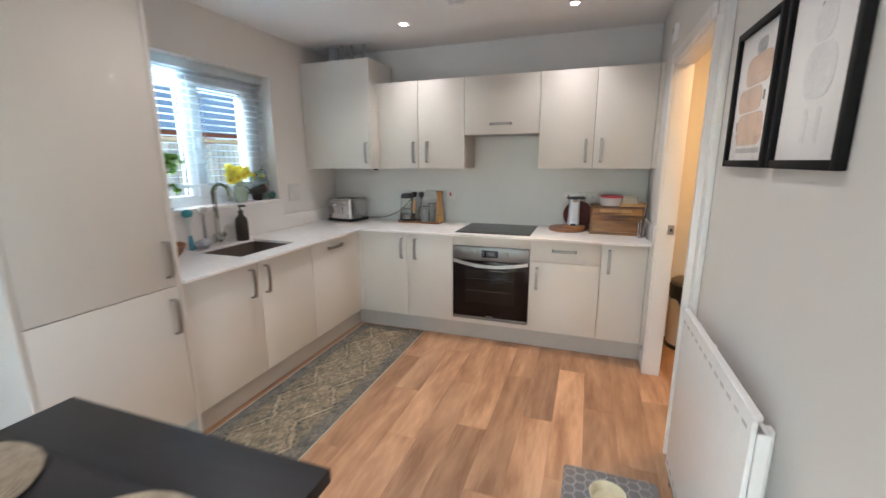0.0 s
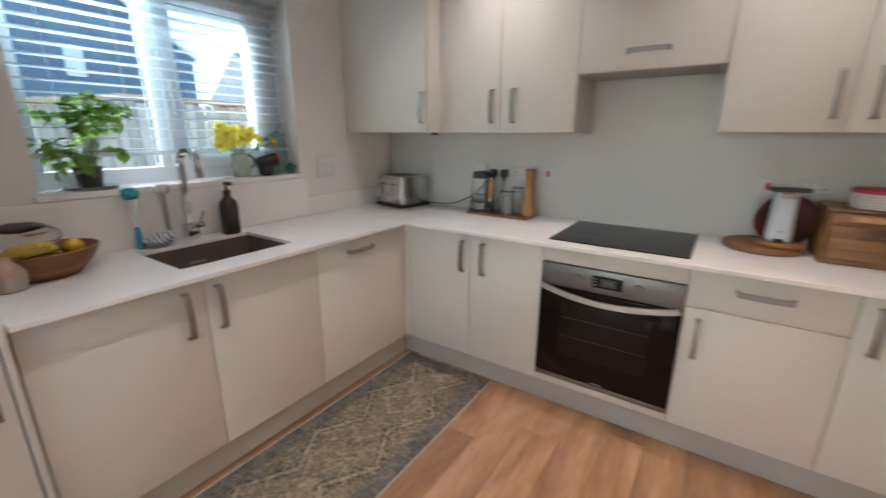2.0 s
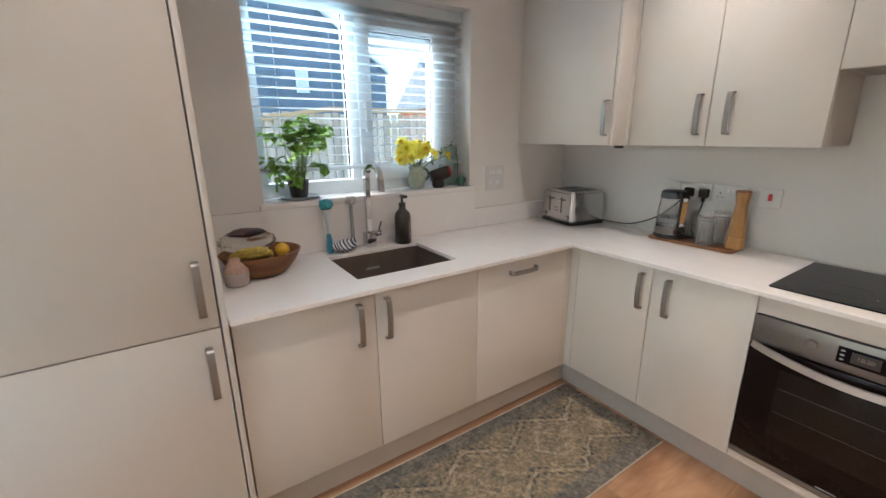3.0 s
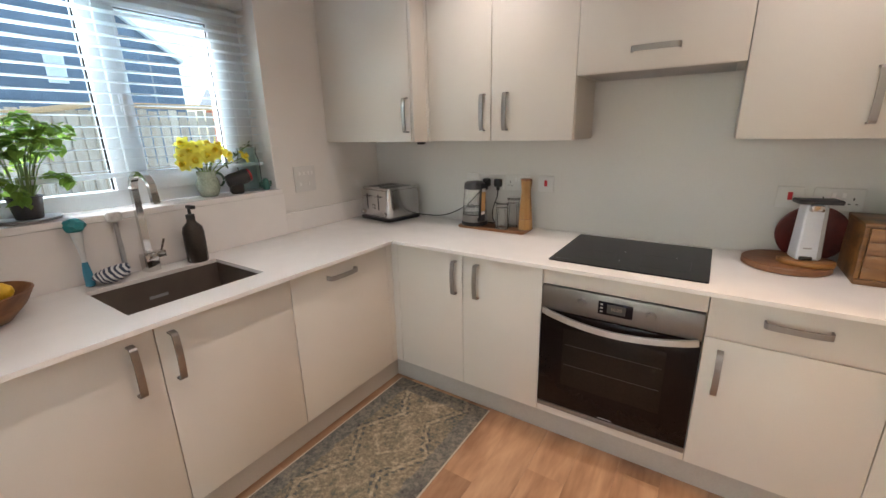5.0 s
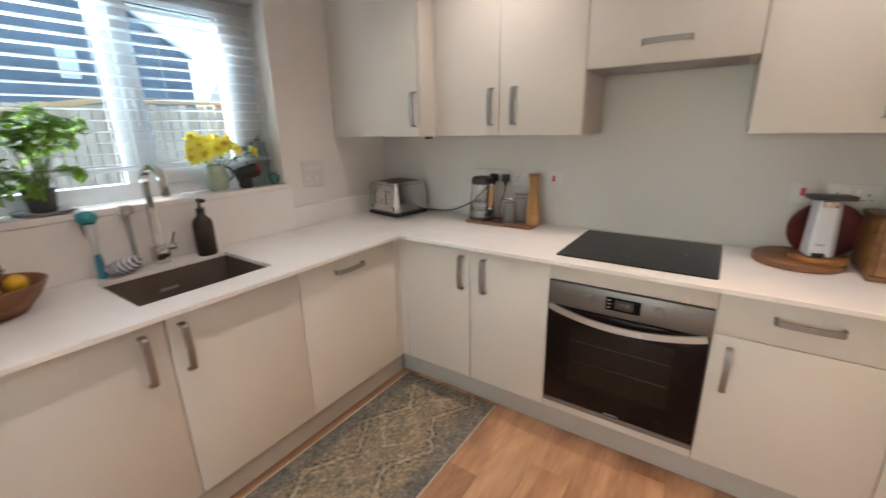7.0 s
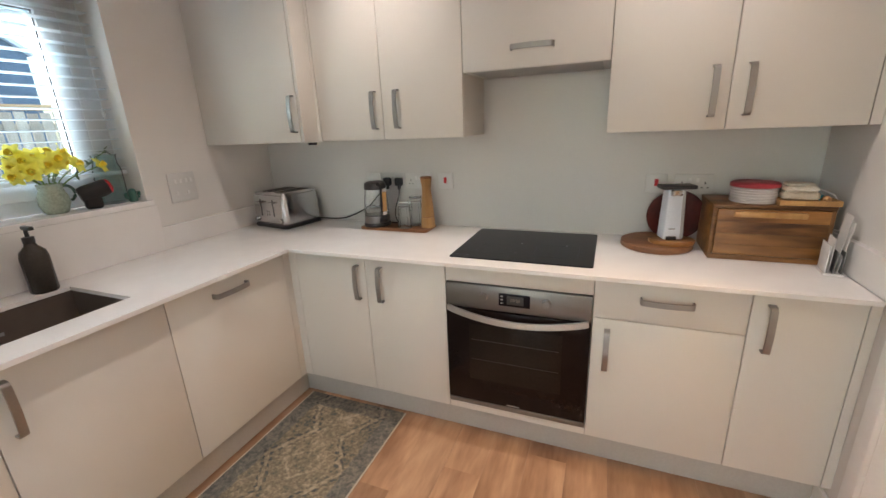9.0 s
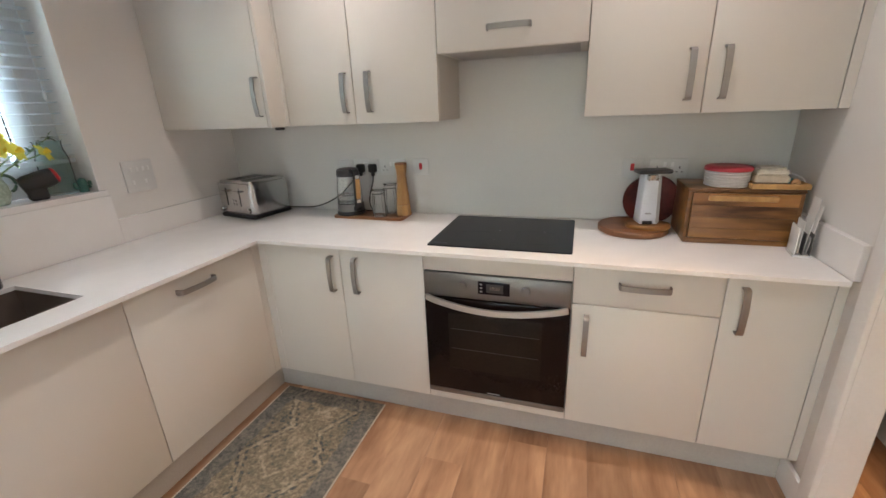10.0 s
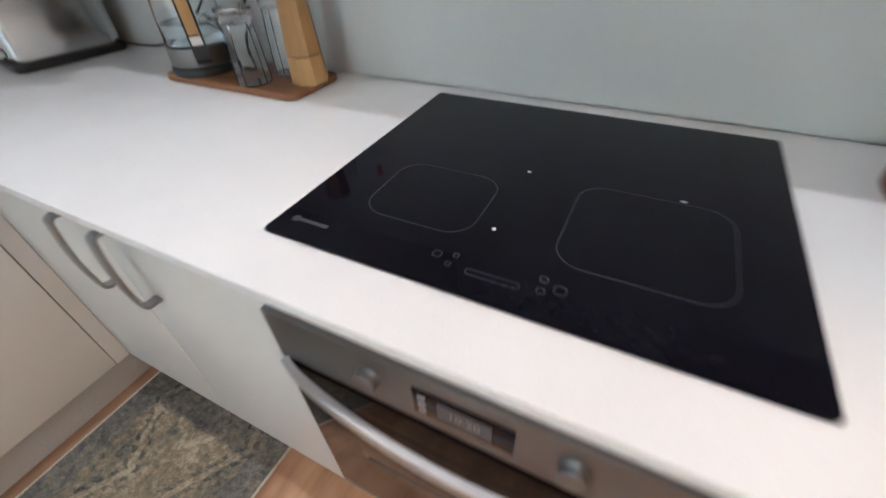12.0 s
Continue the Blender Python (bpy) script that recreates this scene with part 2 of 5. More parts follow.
def smooth(points, n=6):
    """A Catmull-Rom line through the points."""
    p = [Vector(q) for q in points]
    p = [p[0] * 2 - p[1]] + p + [p[-1] * 2 - p[-2]]
    out = []
    for i in range(1, len(p) - 2):
        for k in range(n):
            t = k / n
            out.append(0.5 * ((2 * p[i]) + (p[i + 1] - p[i - 1]) * t + (2 * p[i - 1] - 5 * p[i] + 4 * p[i + 1] - p[i + 2]) * t * t + (3 * p[i] - p[i - 1] - 3 * p[i + 1] + p[i + 2]) * t ** 3))
    return out + [p[-2]]


def slab(outline, z0, z1, bevel=0.0):
    bm = bmesh.new()
    f = bm.faces.new([bm.verts.new((x, y, z0)) for x, y in outline])
    top = [v for v in bmesh.ops.extrude_face_region(bm, geom=[f])["geom"] if isinstance(v, bmesh.types.BMVert)]
    bmesh.ops.translate(bm, verts=top, vec=(0, 0, z1 - z0))
    bmesh.ops.recalc_face_normals(bm, faces=bm.faces)
    if bevel:
        bmesh.ops.bevel(bm, geom=[e for e in bm.edges if abs(e.verts[0].co.z - e.verts[1].co.z) < 1e-6], offset=bevel, segments=2, affect="EDGES")
    return bm


def rounded(x0, x1, y0, y1, r, n=6):
    out = []
    for cx, cy, a in ((x1 - r, y1 - r, 0), (x0 + r, y1 - r, 90), (x0 + r, y0 + r, 180), (x1 - r, y0 + r, 270)):
        out += [(cx + r * math.cos(radians(a + 90 * k / n)), cy + r * math.sin(radians(a + 90 * k / n))) for k in range(n + 1)]
    return out


def mesh(name, bm, material, soft=False):
    bmesh.ops.recalc_face_normals(bm, faces=bm.faces)
    d = bpy.data.meshes.new(name)
    bm.to_mesh(d)
    bm.free()
    d.materials.append(material)
    if soft:
        for p in d.polygons:
            p.use_smooth = True
        d.set_sharp_from_angle(angle=radians(40))
    return d


def part(name, bm, material, parent, label="", soft=True):
    ob = new(name, mesh(name, bm, material, soft))
    ob.parent = parent
    return tagged(ob, label)


def thing(name, label, category, m=None, group="", kind=""):
    ob = new(name)
    ob.empty_display_size = 0.05
    if m:
        ob.matrix_world = m
    return tagged(ob, label, category, group, kind)


def solid(name, bm, material, label, category, m=None, kind="", group="", soft=True):
    ob = new(name, mesh(name, bm, material, soft))
    if m:
        ob.matrix_world = m
    return tagged(ob, label, category, group, kind)


def struct(name, bm, material, label="", category="", soft=False):
    return tagged(new(name, mesh(name, bm, material, soft)), label, category, kind="structure")


# ---- structure ----
XL, XR, YB, YF = -0.635, 2.215, 0.63, -4.6
DEPTH = 0.30
WY0, WY1, WZ0, WZ1 = -1.345, -0.195, 1.10, 2.068
struct("wall_west", boxes((XL - DEPTH, XL, YF, WY0, 0, CEIL), (XL - DEPTH, XL, WY1, YB + 0.12, 0, CEIL), (XL - DEPTH, XL, WY0, WY1, 0, WZ0), (XL - DEPTH, XL, WY0, WY1, WZ1, CEIL)), WALL, "off-white painted plaster wall with a window opening", "wall")
struct("wall_north", boxes((XL, 3.75, YB, YB + 0.12, 0, CEIL)), WALL, "off-white painted plaster wall behind the hob run", "wall")
XP = 2.262
DY0, DY1, DZ = -0.925, -0.09, 1.985
struct("wall_east", boxes((XR, XR + 0.085, DY1, YB, 0, CEIL), (XR, XR + 0.085, DY0, DY1, DZ, CEIL), (XP, XP + 0.1, YF, DY0, 0, CEIL)), WALL, "off-white painted wall with a doorway", "wall")
struct("wall_south", boxes((XL, -0.1, YF - 0.15, YF, 0, CEIL), (1.8, 3.75, YF - 0.15, YF, 0, CEIL), (-0.1, 1.8, YF - 0.15, YF, 2.1, CEIL)), WALL, "off-white wall with a wide garden door opening", "wall")
struct("wall_hall", boxes((3.75, 3.85, YF, YB + 0.12, 0, CEIL), (XP + 0.1, 3.75, -1.9, -1.8, 0, CEIL)), WALL, "plain painted wall of the utility space", "wall")
struct("ceiling", boxes((XL - DEPTH, 3.85, YF - 0.15, YB + 0.12, CEIL, CEIL + 0.1)), CEILING, "flat white painted ceiling", "ceiling")
floor = struct("floor", boxes((XL, 3.75, YF - 0.15, YB, -0.06, -0.004)), mat("floor_joint", (0.10, 0.05, 0.03), 0.7), "oak-effect plank floor", "floor")
trim = thing("door_1", "white painted door lining with architrave, no leaf in view", "door frame", kind="structure")
part("lining", boxes((XR - 0.004, XR + 0.09, DY1 - 0.012, DY1 - 0.001, 0, DZ), (XR - 0.004, XP + 0.11, DY0 + 0.001, DY0 + 0.022, 0, DZ), (XR - 0.004, XR + 0.09, DY0 + 0.022, DY1 - 0.012, DZ - 0.022, DZ - 0.001), bevel=0.002), GLOSSWHITE, trim)
part("architrave", boxes((XR - 0.020, XR - 0.001, DY1 - 0.010, DY1 + 0.055, 0, DZ + 0.05), bevel=0.004), GLOSSWHITE, trim)
part("architrave", boxes((XR + 0.022, XP - 0.001, DY0 - 0.06, DY0 + 0.012, 0, DZ + 0.05), bevel=0.004), GLOSSWHITE, trim)
part("architrave", boxes((XR - 0.020, XR - 0.001, DY0 + 0.012, DY1 - 0.010, DZ - 0.012, DZ + 0.05), bevel=0.004), GLOSSWHITE, trim)
part("strike_plate", boxes((XR + 0.045, XR + 0.080, DY1 - 0.0145, DY1 - 0.0118, 0.965, 1.025), bevel=0.001), NICKEL, trim, "brushed steel strike plate")
part("latch_hole", boxes((XR + 0.056, XR + 0.070, DY1 - 0.0165, DY1 - 0.014, 0.985, 1.005)), BLACK, trim)
struct("baseboard", boxes((XP - 0.016, XP - 0.001, YF, DY0 - 0.062, 0, 0.12), (XR - 0.017, XR - 0.001, DY1 + 0.056, 0.115, 0, 0.12), (XL + 0.001, XL + 0.016, YF, -2.235, 0, 0.12), bevel=0.004), GLOSSWHITE, "white painted skirting board", "skirting")

# window with frame, panes and sill
win = thing("window_1", "white plastic window with one fixed light and one casement", "window", kind="structure")
GX = -0.82
part("window_frame", boxes((GX - 0.035, GX + 0.035, WY0, WY1, WZ0 + 0.03, WZ0 + 0.10), (GX - 0.035, GX + 0.035, WY0, WY1, WZ1 - 0.06, WZ1), (GX - 0.034, GX + 0.034, WY0, WY0 + 0.06, WZ0 + 0.10, WZ1 - 0.06), (GX - 0.034, GX + 0.034, WY1 - 0.098, WY1, WZ0 + 0.10, WZ1 - 0.06), (GX - 0.034, GX + 0.034, -0.86, -0.80, WZ0 + 0.10, WZ1 - 0.06), bevel=0.004), UPVC, win)
CY0, CY1, CZ0, CZ1 = -0.81, -0.288, 1.19, 2.005
sash = part("casement", boxes((GX - 0.02, GX + 0.05, CY0, CY1, CZ0, CZ0 + 0.075), (GX - 0.02, GX + 0.05, CY0, CY1, CZ1 - 0.075, CZ1), (GX - 0.02, GX + 0.05, CY0, CY0 + 0.075, CZ0 + 0.075, CZ1 - 0.075), (GX - 0.02, GX + 0.05, CY1 - 0.075, CY1, CZ0 + 0.075, CZ1 - 0.075), bevel=0.005), UPVC, win)
part("gasket", boxes((GX + 0.03, GX + 0.036, CY0 + 0.073, CY1 - 0.073, CZ1 - 0.079, CZ1 - 0.072), (GX + 0.03, GX + 0.036, CY1 - 0.079, CY1 - 0.072, CZ0 + 0.075, CZ1 - 0.08)), BLACK, sash)
part("window_handle", boxes((GX + 0.05, GX + 0.062, CY0 + 0.022, CY0 + 0.05, 1.52, 1.60), (GX + 0.062, GX + 0.078, CY0 + 0.026, CY0 + 0.046, 1.44, 1.59), bevel=0.003), UPVC, sash)
part("gasket", boxes((GX + 0.0, GX + 0.008, WY0 + 0.058, -0.858, WZ1 - 0.066, WZ1 - 0.058), (GX, GX + 0.008, -0.866, -0.858, WZ0 + 0.1, WZ1 - 0.066)), BLACK, win)
for y0, y1, z0, z1, g in ((WY0 + 0.05, -0.85, WZ0 + 0.09, WZ1 - 0.05, GX - 0.01), (CY0 + 0.06, CY1 - 0.06, CZ0 + 0.06, CZ1 - 0.06, GX + 0.01)):
    p = part("pane", boxes((g - 0.003, g + 0.003, y0, y1, z0, z1)), PANE, win)
    p.visible_shadow = False
part("window_sill", boxes((GX + 0.034, XL + 0.012, WY0 + 0.002, WY1 - 0.002, WZ0 + 0.004, WZ0 + 0.03), (XL + 0.001, XL + 0.022, WY0 - 0.02, WY1 + 0.02, WZ0 + 0.004, WZ0 + 0.03), bevel=0.002), QUARTZ, win, "white quartz sill")

# garden door behind the walk
pat = thing("window_2", "white framed glazed garden door", "window", kind="structure")
part("window_frame", boxes((-0.1, 1.8, YF - 0.1, YF - 0.04, 0, 0.08), (-0.1, 1.8, YF - 0.1, YF - 0.04, 2.02, 2.1), (-0.1, -0.02, YF - 0.1, YF - 0.04, 0.08, 2.02), (1.72, 1.8, YF - 0.1, YF - 0.04, 0.08, 2.02), (0.8, 0.9, YF - 0.1, YF - 0.04, 0.08, 2.02), bevel=0.004), UPVC, pat)
for x0, x1 in ((-0.03, 0.81), (0.89, 1.73)):
    p = part("pane", boxes((x0, x1, YF - 0.073, YF - 0.067, 0.07, 2.03)), PANE, pat)
    p.visible_shadow = False

# splashbacks and upstands
struct("splashback", boxes((XL + 0.001, XR - 0.001, YB - 0.007, YB - 0.001, 0.877, 1.70)), SPLASH, "pale grey glass splashback with a soft gloss", "splashback")
struct("upstand", boxes((XR - 0.021, XR - 0.001, 0.002, YB - 0.008, 0.876, 0.99), (XL + 0.001, XL + 0.018, -1.585, -0.165, 0.876, WZ0 + 0.003), (XL + 0.001, XL + 0.018, -0.165, YB - 0.008, 0.876, 0.99), bevel=0.0015), QUARTZ, "white quartz upstand and window panel", "upstand")

# ---- kitchen units ----
DZ0, DZ1 = 0.150, 0.853
FACE = 0.040


def strap(length=0.165, out=0.033, w=0.0205, th=0.006):
    """A bowed strap handle along x that stands out towards -y."""
    h = length / 2
    pts = [(-h, 0, 0), (-h, -out * 0.55, 0)] + [tuple(p) for p in arc((-h + 0.012, -out * 0.55, 0), 0.012, 180, 262, 5, (1, 0, 0), (0, 1, 0))]
    pts = pts[:2] + pts[3:]
    n = 8
    x0, x1 = -h + 0.012, h - 0.012
    y0 = -out * 0.55 - 0.012
    pts += [(x0 + (x1 - x0) * k / n, y0 - 0.005 * math.sin(math.pi * k / n), 0) for k in range(1, n)]
    pts += [tuple(p) for p in arc((h - 0.012, -out * 0.55, 0), 0.012, 278, 360, 5, (1, 0, 0), (0, 1, 0))] + [(h, 0, 0)]
    return sweep(pts, 0, flat=(th, w))


HANDLE = mesh("handle", strap(), NICKEL, True)


def handle(parent, x, z, upright=True, y=0.0):
    ob = new("handle", HANDLE)
    ob.parent = parent
    ob.matrix_basis = pose(x, y, z, 0, -90 if upright else 0, 0)
    return tagged(ob, "brushed nickel bow handle")


def unit(name, label, m, w, z0, z1, depth, doors, group, back=0.02):
    """A cabinet whose front lies at y = 0 and runs from x = 0 to w; doors: x0, x1, z0, z1, handle (x, z, upright) or None."""
    e = thing(name, label, "kitchen cabinet", m, group)
    part("body", boxes((0.001, w - 0.001, 0.022, depth, z0 + 0.001, z1 - 0.001)), CARC, e, soft=False)
    # thin dark sheet behind the doors that paints shade into the gaps
    part("gap_shade", boxes((0.003, w - 0.003, 0.0200, 0.0217, z0 + 0.004, z1 - 0.004)), DARKGREY, e, soft=False)
    for kind, x0, x1, a, b, h in doors:
        d = part(kind, boxes((x0 + 0.0016, x1 - 0.0016, 0, 0.0195, a + 0.0016, b - 0.0016), bevel=0.0014), CAB, e)
        if h:
            handle(d, *h)
    return e


north = pose(0, FACE, 0)
unit("base_cabinet", "cashmere base cabinet with two handled doors in the corner", north, 0.80, DZ0, DZ1, 0.56, [("door", 0.0, 0.4, DZ0, DZ1, (0.36, 0.728, True)), ("door", 0.4, 0.8, DZ0, DZ1, (0.482, 0.728, True))], "base cabinets")
unit("base_cabinet", "cashmere base cabinet with a drawer over a door", pose(1.4, FACE, 0), 0.49, DZ0, DZ1, 0.56, [("drawer", 0, 0.49, 0.694, DZ1, (0.242, 0.786, False)), ("door", 0, 0.49, DZ0, 0.694, (0.055, 0.568, True))], "base cabinets")
unit("base_cabinet", "narrow cashmere base cabinet beside the doorway wall", pose(1.89, FACE, 0), 0.295, DZ0, DZ1, 0.56, [("door", 0, 0.295, DZ0, DZ1, (0.053, 0.732, True))], "base cabinets")
unit("oven_housing", "cashmere housing panels above and below the oven", pose(0.80, FACE, 0), 0.60, DZ0, DZ1, 0.56, [("panel", 0, 0.6, 0.782, DZ1, None), ("panel", 0, 0.6, DZ0, 0.186, None)], "base cabinets")
unit("dishwasher", "integrated dishwasher behind a cashmere door", pose(-FACE, -0.6, 0, 0, 0, 90), 0.60, DZ0, DZ1, 0.56, [("door", 0, 0.6, DZ0, DZ1, (0.275, 0.790, False))], "base cabinets")
unit("sink_cabinet", "wide cashmere sink cabinet with two doors", pose(-FACE, -1.595, 0, 0, 0, 90), 0.995, DZ0, 0.62, 0.56, [("door", 0, 0.495, DZ0, DZ1, (0.425, 0.732, True)), ("door", 0.495, 0.995, DZ0, DZ1, (0.54, 0.732, True))], "base cabinets")
struct("filler", boxes((-FACE - 0.02, -0.001, FACE + 0.001, FACE + 0.05, DZ0, DZ1), (-FACE - 0.02, -FACE - 0.001, 0.001, FACE - 0.001, DZ0, DZ1), (2.187, XR - 0.001, FACE + 0.002, FACE + 0.02, DZ0, DZ1)), CAB, "cashmere filler strips beside the cabinets", "filler")
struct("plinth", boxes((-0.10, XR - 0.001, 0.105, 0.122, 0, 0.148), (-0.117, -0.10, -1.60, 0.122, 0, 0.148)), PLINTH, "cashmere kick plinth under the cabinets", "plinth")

# fridge freezer tower with end panels
tower = thing("fridge_tower", "tall cashmere fridge freezer housing with two doors", "kitchen cabinet", pose(-0.022, -2.20, 0, 0, 0, 90), "tall units")
part("body", boxes((0.02, 0.58, 0.022, 0.6, 0.15, 2.10)), DARKGREY, tower, soft=False)
part("side_panel", boxes((0.582, 0.600, -0.001, 0.612, 0.001, 2.115), bevel=0.0015), CAB, tower)
part("side_panel", boxes((-0.018, 0.0, -0.001, 0.612, 0.001, 2.115), bevel=0.0015), CAB, tower)
part("top_panel", boxes((0.001, 0.581, 0.02, 0.61, 2.102, 2.115)), CAB, tower)
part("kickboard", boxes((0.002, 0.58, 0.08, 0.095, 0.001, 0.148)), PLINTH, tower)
for a, b, hz in ((0.15, 0.857, 0.715), (0.857, 2.10, 0.99)):
    d = part("door", boxes((0.002, 0.577, 0, 0.0195, a + 0.002, b - 0.002), bevel=0.0015), CAB, tower)
    handle(d, 0.538, hz)

# wall units
WB, WT, WF = 1.365, 2.062, 0.297
unit("wall_cabinet", "double-door cashmere wall cabinet over the toaster", pose(0.05, WF, 0), 0.762, WB, WT, 0.325, [("door", 0.0, 0.363, WB - 0.002, WT, (0.325, 1.497, True)), ("door", 0.363, 0.762, WB - 0.002, WT, (0.445, 1.497, True))], "wall cabinets")
hood = unit("wall_cabinet", "cashmere flap cabinet hiding the extractor hood", pose(0.812, WF, 0), 0.586, 1.627, WT, 0.325, [("door", 0.0, 0.586, 1.625, WT, (0.293, 1.702, False))], "wall cabinets")
part("hood_grille", boxes((0.03, 0.556, 0.022, 0.31, 1.6255, 1.6278), bevel=0.0008), mat("hood_grey", (0.42, 0.41, 0.39), 0.45, vary=0.15, scale=20), hood, "grey extractor underside")
unit("wall_cabinet", "double-door cashmere wall cabinet beside the doorway wall", pose(1.398, WF, 0), 0.785, WB, WT, 0.325, [("door", 0.0, 0.392, WB - 0.002, WT, (0.340, 1.494, True)), ("door", 0.392, 0.785, WB - 0.002, WT, (0.445, 1.494, True))], "wall cabinets")
boil = unit("wall_cabinet", "tall deep cashmere boiler cabinet in the corner", pose(XL + 0.002, 0.187, 0), 0.665, WB, 2.245, 0.436, [("door", 0.0, 0.645, WB - 0.002, 2.245, (0.622, 1.497, True))], "wall cabinets")
part("side_panel", boxes((0.647, 0.665, 0.0, 0.4355, WB - 0.002, 2.245), bevel=0.0015), CAB, boil)
struct("wall_filler", boxes((2.185, XR - 0.001, WF + 0.002, WF + 0.02, WB, WT), (0.032, 0.048, WF, WF + 0.02, WB, WT)), CAB, "cashmere filler strips beside the wall cabinets", "filler")
pipes = thing("boiler_pipes", "dark flue and pipes above the boiler cabinet", "pipes", pose(0, 0, 2.244))
for x, y, r in ((-0.42, 0.40, 0.05), (-0.22, 0.36, 0.014), (-0.1, 0.36, 0.014), (-0.3, 0.34, 0.011)):
    part("pipe", lathe([(r, 0), (r, CEIL - 2.244)], 16, centre=(x, y, 0)), GREYPL, pipes)
solid("under_cabinet_puck", lathe([(0.02, 0), (0.022, 0.004), (0.022, 0.012)], 20), BLACK, "small black cable outlet under the wall cabinet", "fixture", pose(0.05, 0.22, WB - 0.0145))

# worktop in one piece, cut round the sink
SX0, SX1, SY0, SY1 = -0.507, -0.137, -1.125, -0.643
wt = thing("worktop", "white quartz worktop running round the corner", "worktop")
WTZ0, WTZ = 0.859, 0.875
bm = boxes((0.0, XR - 0.022, 0.0, YB - 0.008, WTZ0, WTZ))
box(bm, XL + 0.002, 0.0, SY1, YB - 0.008, WTZ0, WTZ)
box(bm, XL + 0.002, 0.0, -1.598, SY0, WTZ0, WTZ)
box(bm, XL + 0.002, SX0, SY0, SY1, WTZ0, WTZ)
box(bm, SX1, 0.0, SY0, SY1, WTZ0, WTZ)
bmesh.ops.remove_doubles(bm, verts=bm.verts, dist=0.0005)
part("slab", bm, QUARTZ, wt, soft=False)
snk = thing("sink", "brown-grey undermounted rectangular kitchen sink", "sink")
b0, t0 = 0.665, 0.8585
bm = boxes((SX0 - 0.02, SX1 + 0.02, SY0 - 0.02, SY1 + 0.02, b0 - 0.012, b0), (SX0 - 0.02, SX0 - 0.004, SY0 - 0.02, SY1 + 0.02, b0, t0), (SX1 + 0.004, SX1 + 0.02, SY0 - 0.02, SY1 + 0.02, b0, t0), (SX0 - 0.004, SX1 + 0.004, SY0 - 0.02, SY0 - 0.004, b0, t0), (SX0 - 0.004, SX1 + 0.004, SY1 + 0.004, SY1 + 0.02, b0, t0))
part("bowl", bm, BOWLSTEEL, snk, soft=False)
part("drain", lathe([(0.045, 0), (0.045, 0.003), (0.036, 0.005), (0.03, 0.002)], 24, centre=(-0.33, -0.885, b0)), STEEL, snk)
part("badge", boxes((SX0 - 0.0035, SX0 - 0.0025, -0.93, -0.86, 0.775, 0.787)), GREYPL, snk)

# ---- built-in appliances ----
oven = thing("oven", "stainless steel built-in oven with a black glass door", "oven", pose(0.8, FACE, 0))
part("body", boxes((0.02, 0.58, 0.03, 0.55, 0.19, 0.775)), DARKGREY, oven, soft=False)
part("control_panel", boxes((0.003, 0.597, -0.008, 0.029, 0.672, 0.779), bevel=0.003), STEEL, oven, "brushed steel control panel")
disp = part("display", boxes((0.236, 0.364, -0.0105, -0.0082, 0.700, 0.755), bevel=0.0008), BLACKGLASS, oven, "black clock display")
DIGIT = mat("display_digit", (0.30, 0.25, 0.20), 0.5)


def words(name, text, size, m, material, parent=None, label=""):
    c = bpy.data.curves.new(name, "FONT")
    c.body, c.size, c.align_x, c.align_y, c.extrude = text, size, "CENTER", "CENTER", 0.0002
    tmp = bpy.data.objects.new(name, c)
    d = bpy.data.meshes.new_from_object(tmp)
    bpy.data.objects.remove(tmp)
    d.materials.clear()
    d.materials.append(material)
    ob = new(name, d)
    ob.parent = parent
    ob.matrix_basis = m
    return tagged(ob, label)


part("lcd", boxes((0.270, 0.338, -0.0112, -0.0104, 0.709, 0.746)), mat("lcd_grey", (0.045, 0.043, 0.045), 0.3), disp, "dim grey clock screen")
words("clock_digits", "10:20", 0.019, pose(0.304, -0.0115, 0.728, 90), DIGIT, disp)
for z in (0.712, 0.727, 0.742):
    part("button", boxes((0.244, 0.254, -0.0113, -0.0104, z - 0.003, z + 0.003)), GREYPL, disp)
for x in (0.172, 0.428):
    k = part("knob", lathe([(0.019, 0), (0.019, 0.002), (0.0165, 0.004), (0.0160, 0.012), (0.0145, 0.0135)], 28), STEEL, oven, "round steel knob")
    k.matrix_basis = pose(x, -0.008, 0.731, 90)
door = part("oven_door", boxes((0.003, 0.597, -0.010, 0.029, 0.215, 0.667), bevel=0.003), OVENGLASS, oven, "black glass oven door")
part("window", boxes((0.105, 0.495, -0.0112, -0.0098, 0.33, 0.60), bevel=0.0004), OVENIN, door)
for z in (0.43, 0.525):
    part("shelf_rail", boxes((0.115, 0.485, -0.0120, -0.0111, z, z + 0.0022)), DARKGREY, door)
part("lower_trim", boxes((0.003, 0.597, -0.009, 0.029, 0.190, 0.212), bevel=0.002), STEEL, oven, "steel trim under the door")
part("maker_mark", boxes((0.272, 0.328, -0.0112, -0.0098, 0.221, 0.226)), GREYPL, door)
pts = [(0.012 + 0.576 * k / 20, -0.012 - 0.034 * math.sin(math.pi * k / 20) ** 0.6, 0.667 - 0.030 * math.sin(math.pi * k / 20)) for k in range(21)]
part("handle", sweep(pts, 0, flat=(0.012, 0.024)), BARSTEEL, door, "bowed steel bar handle")

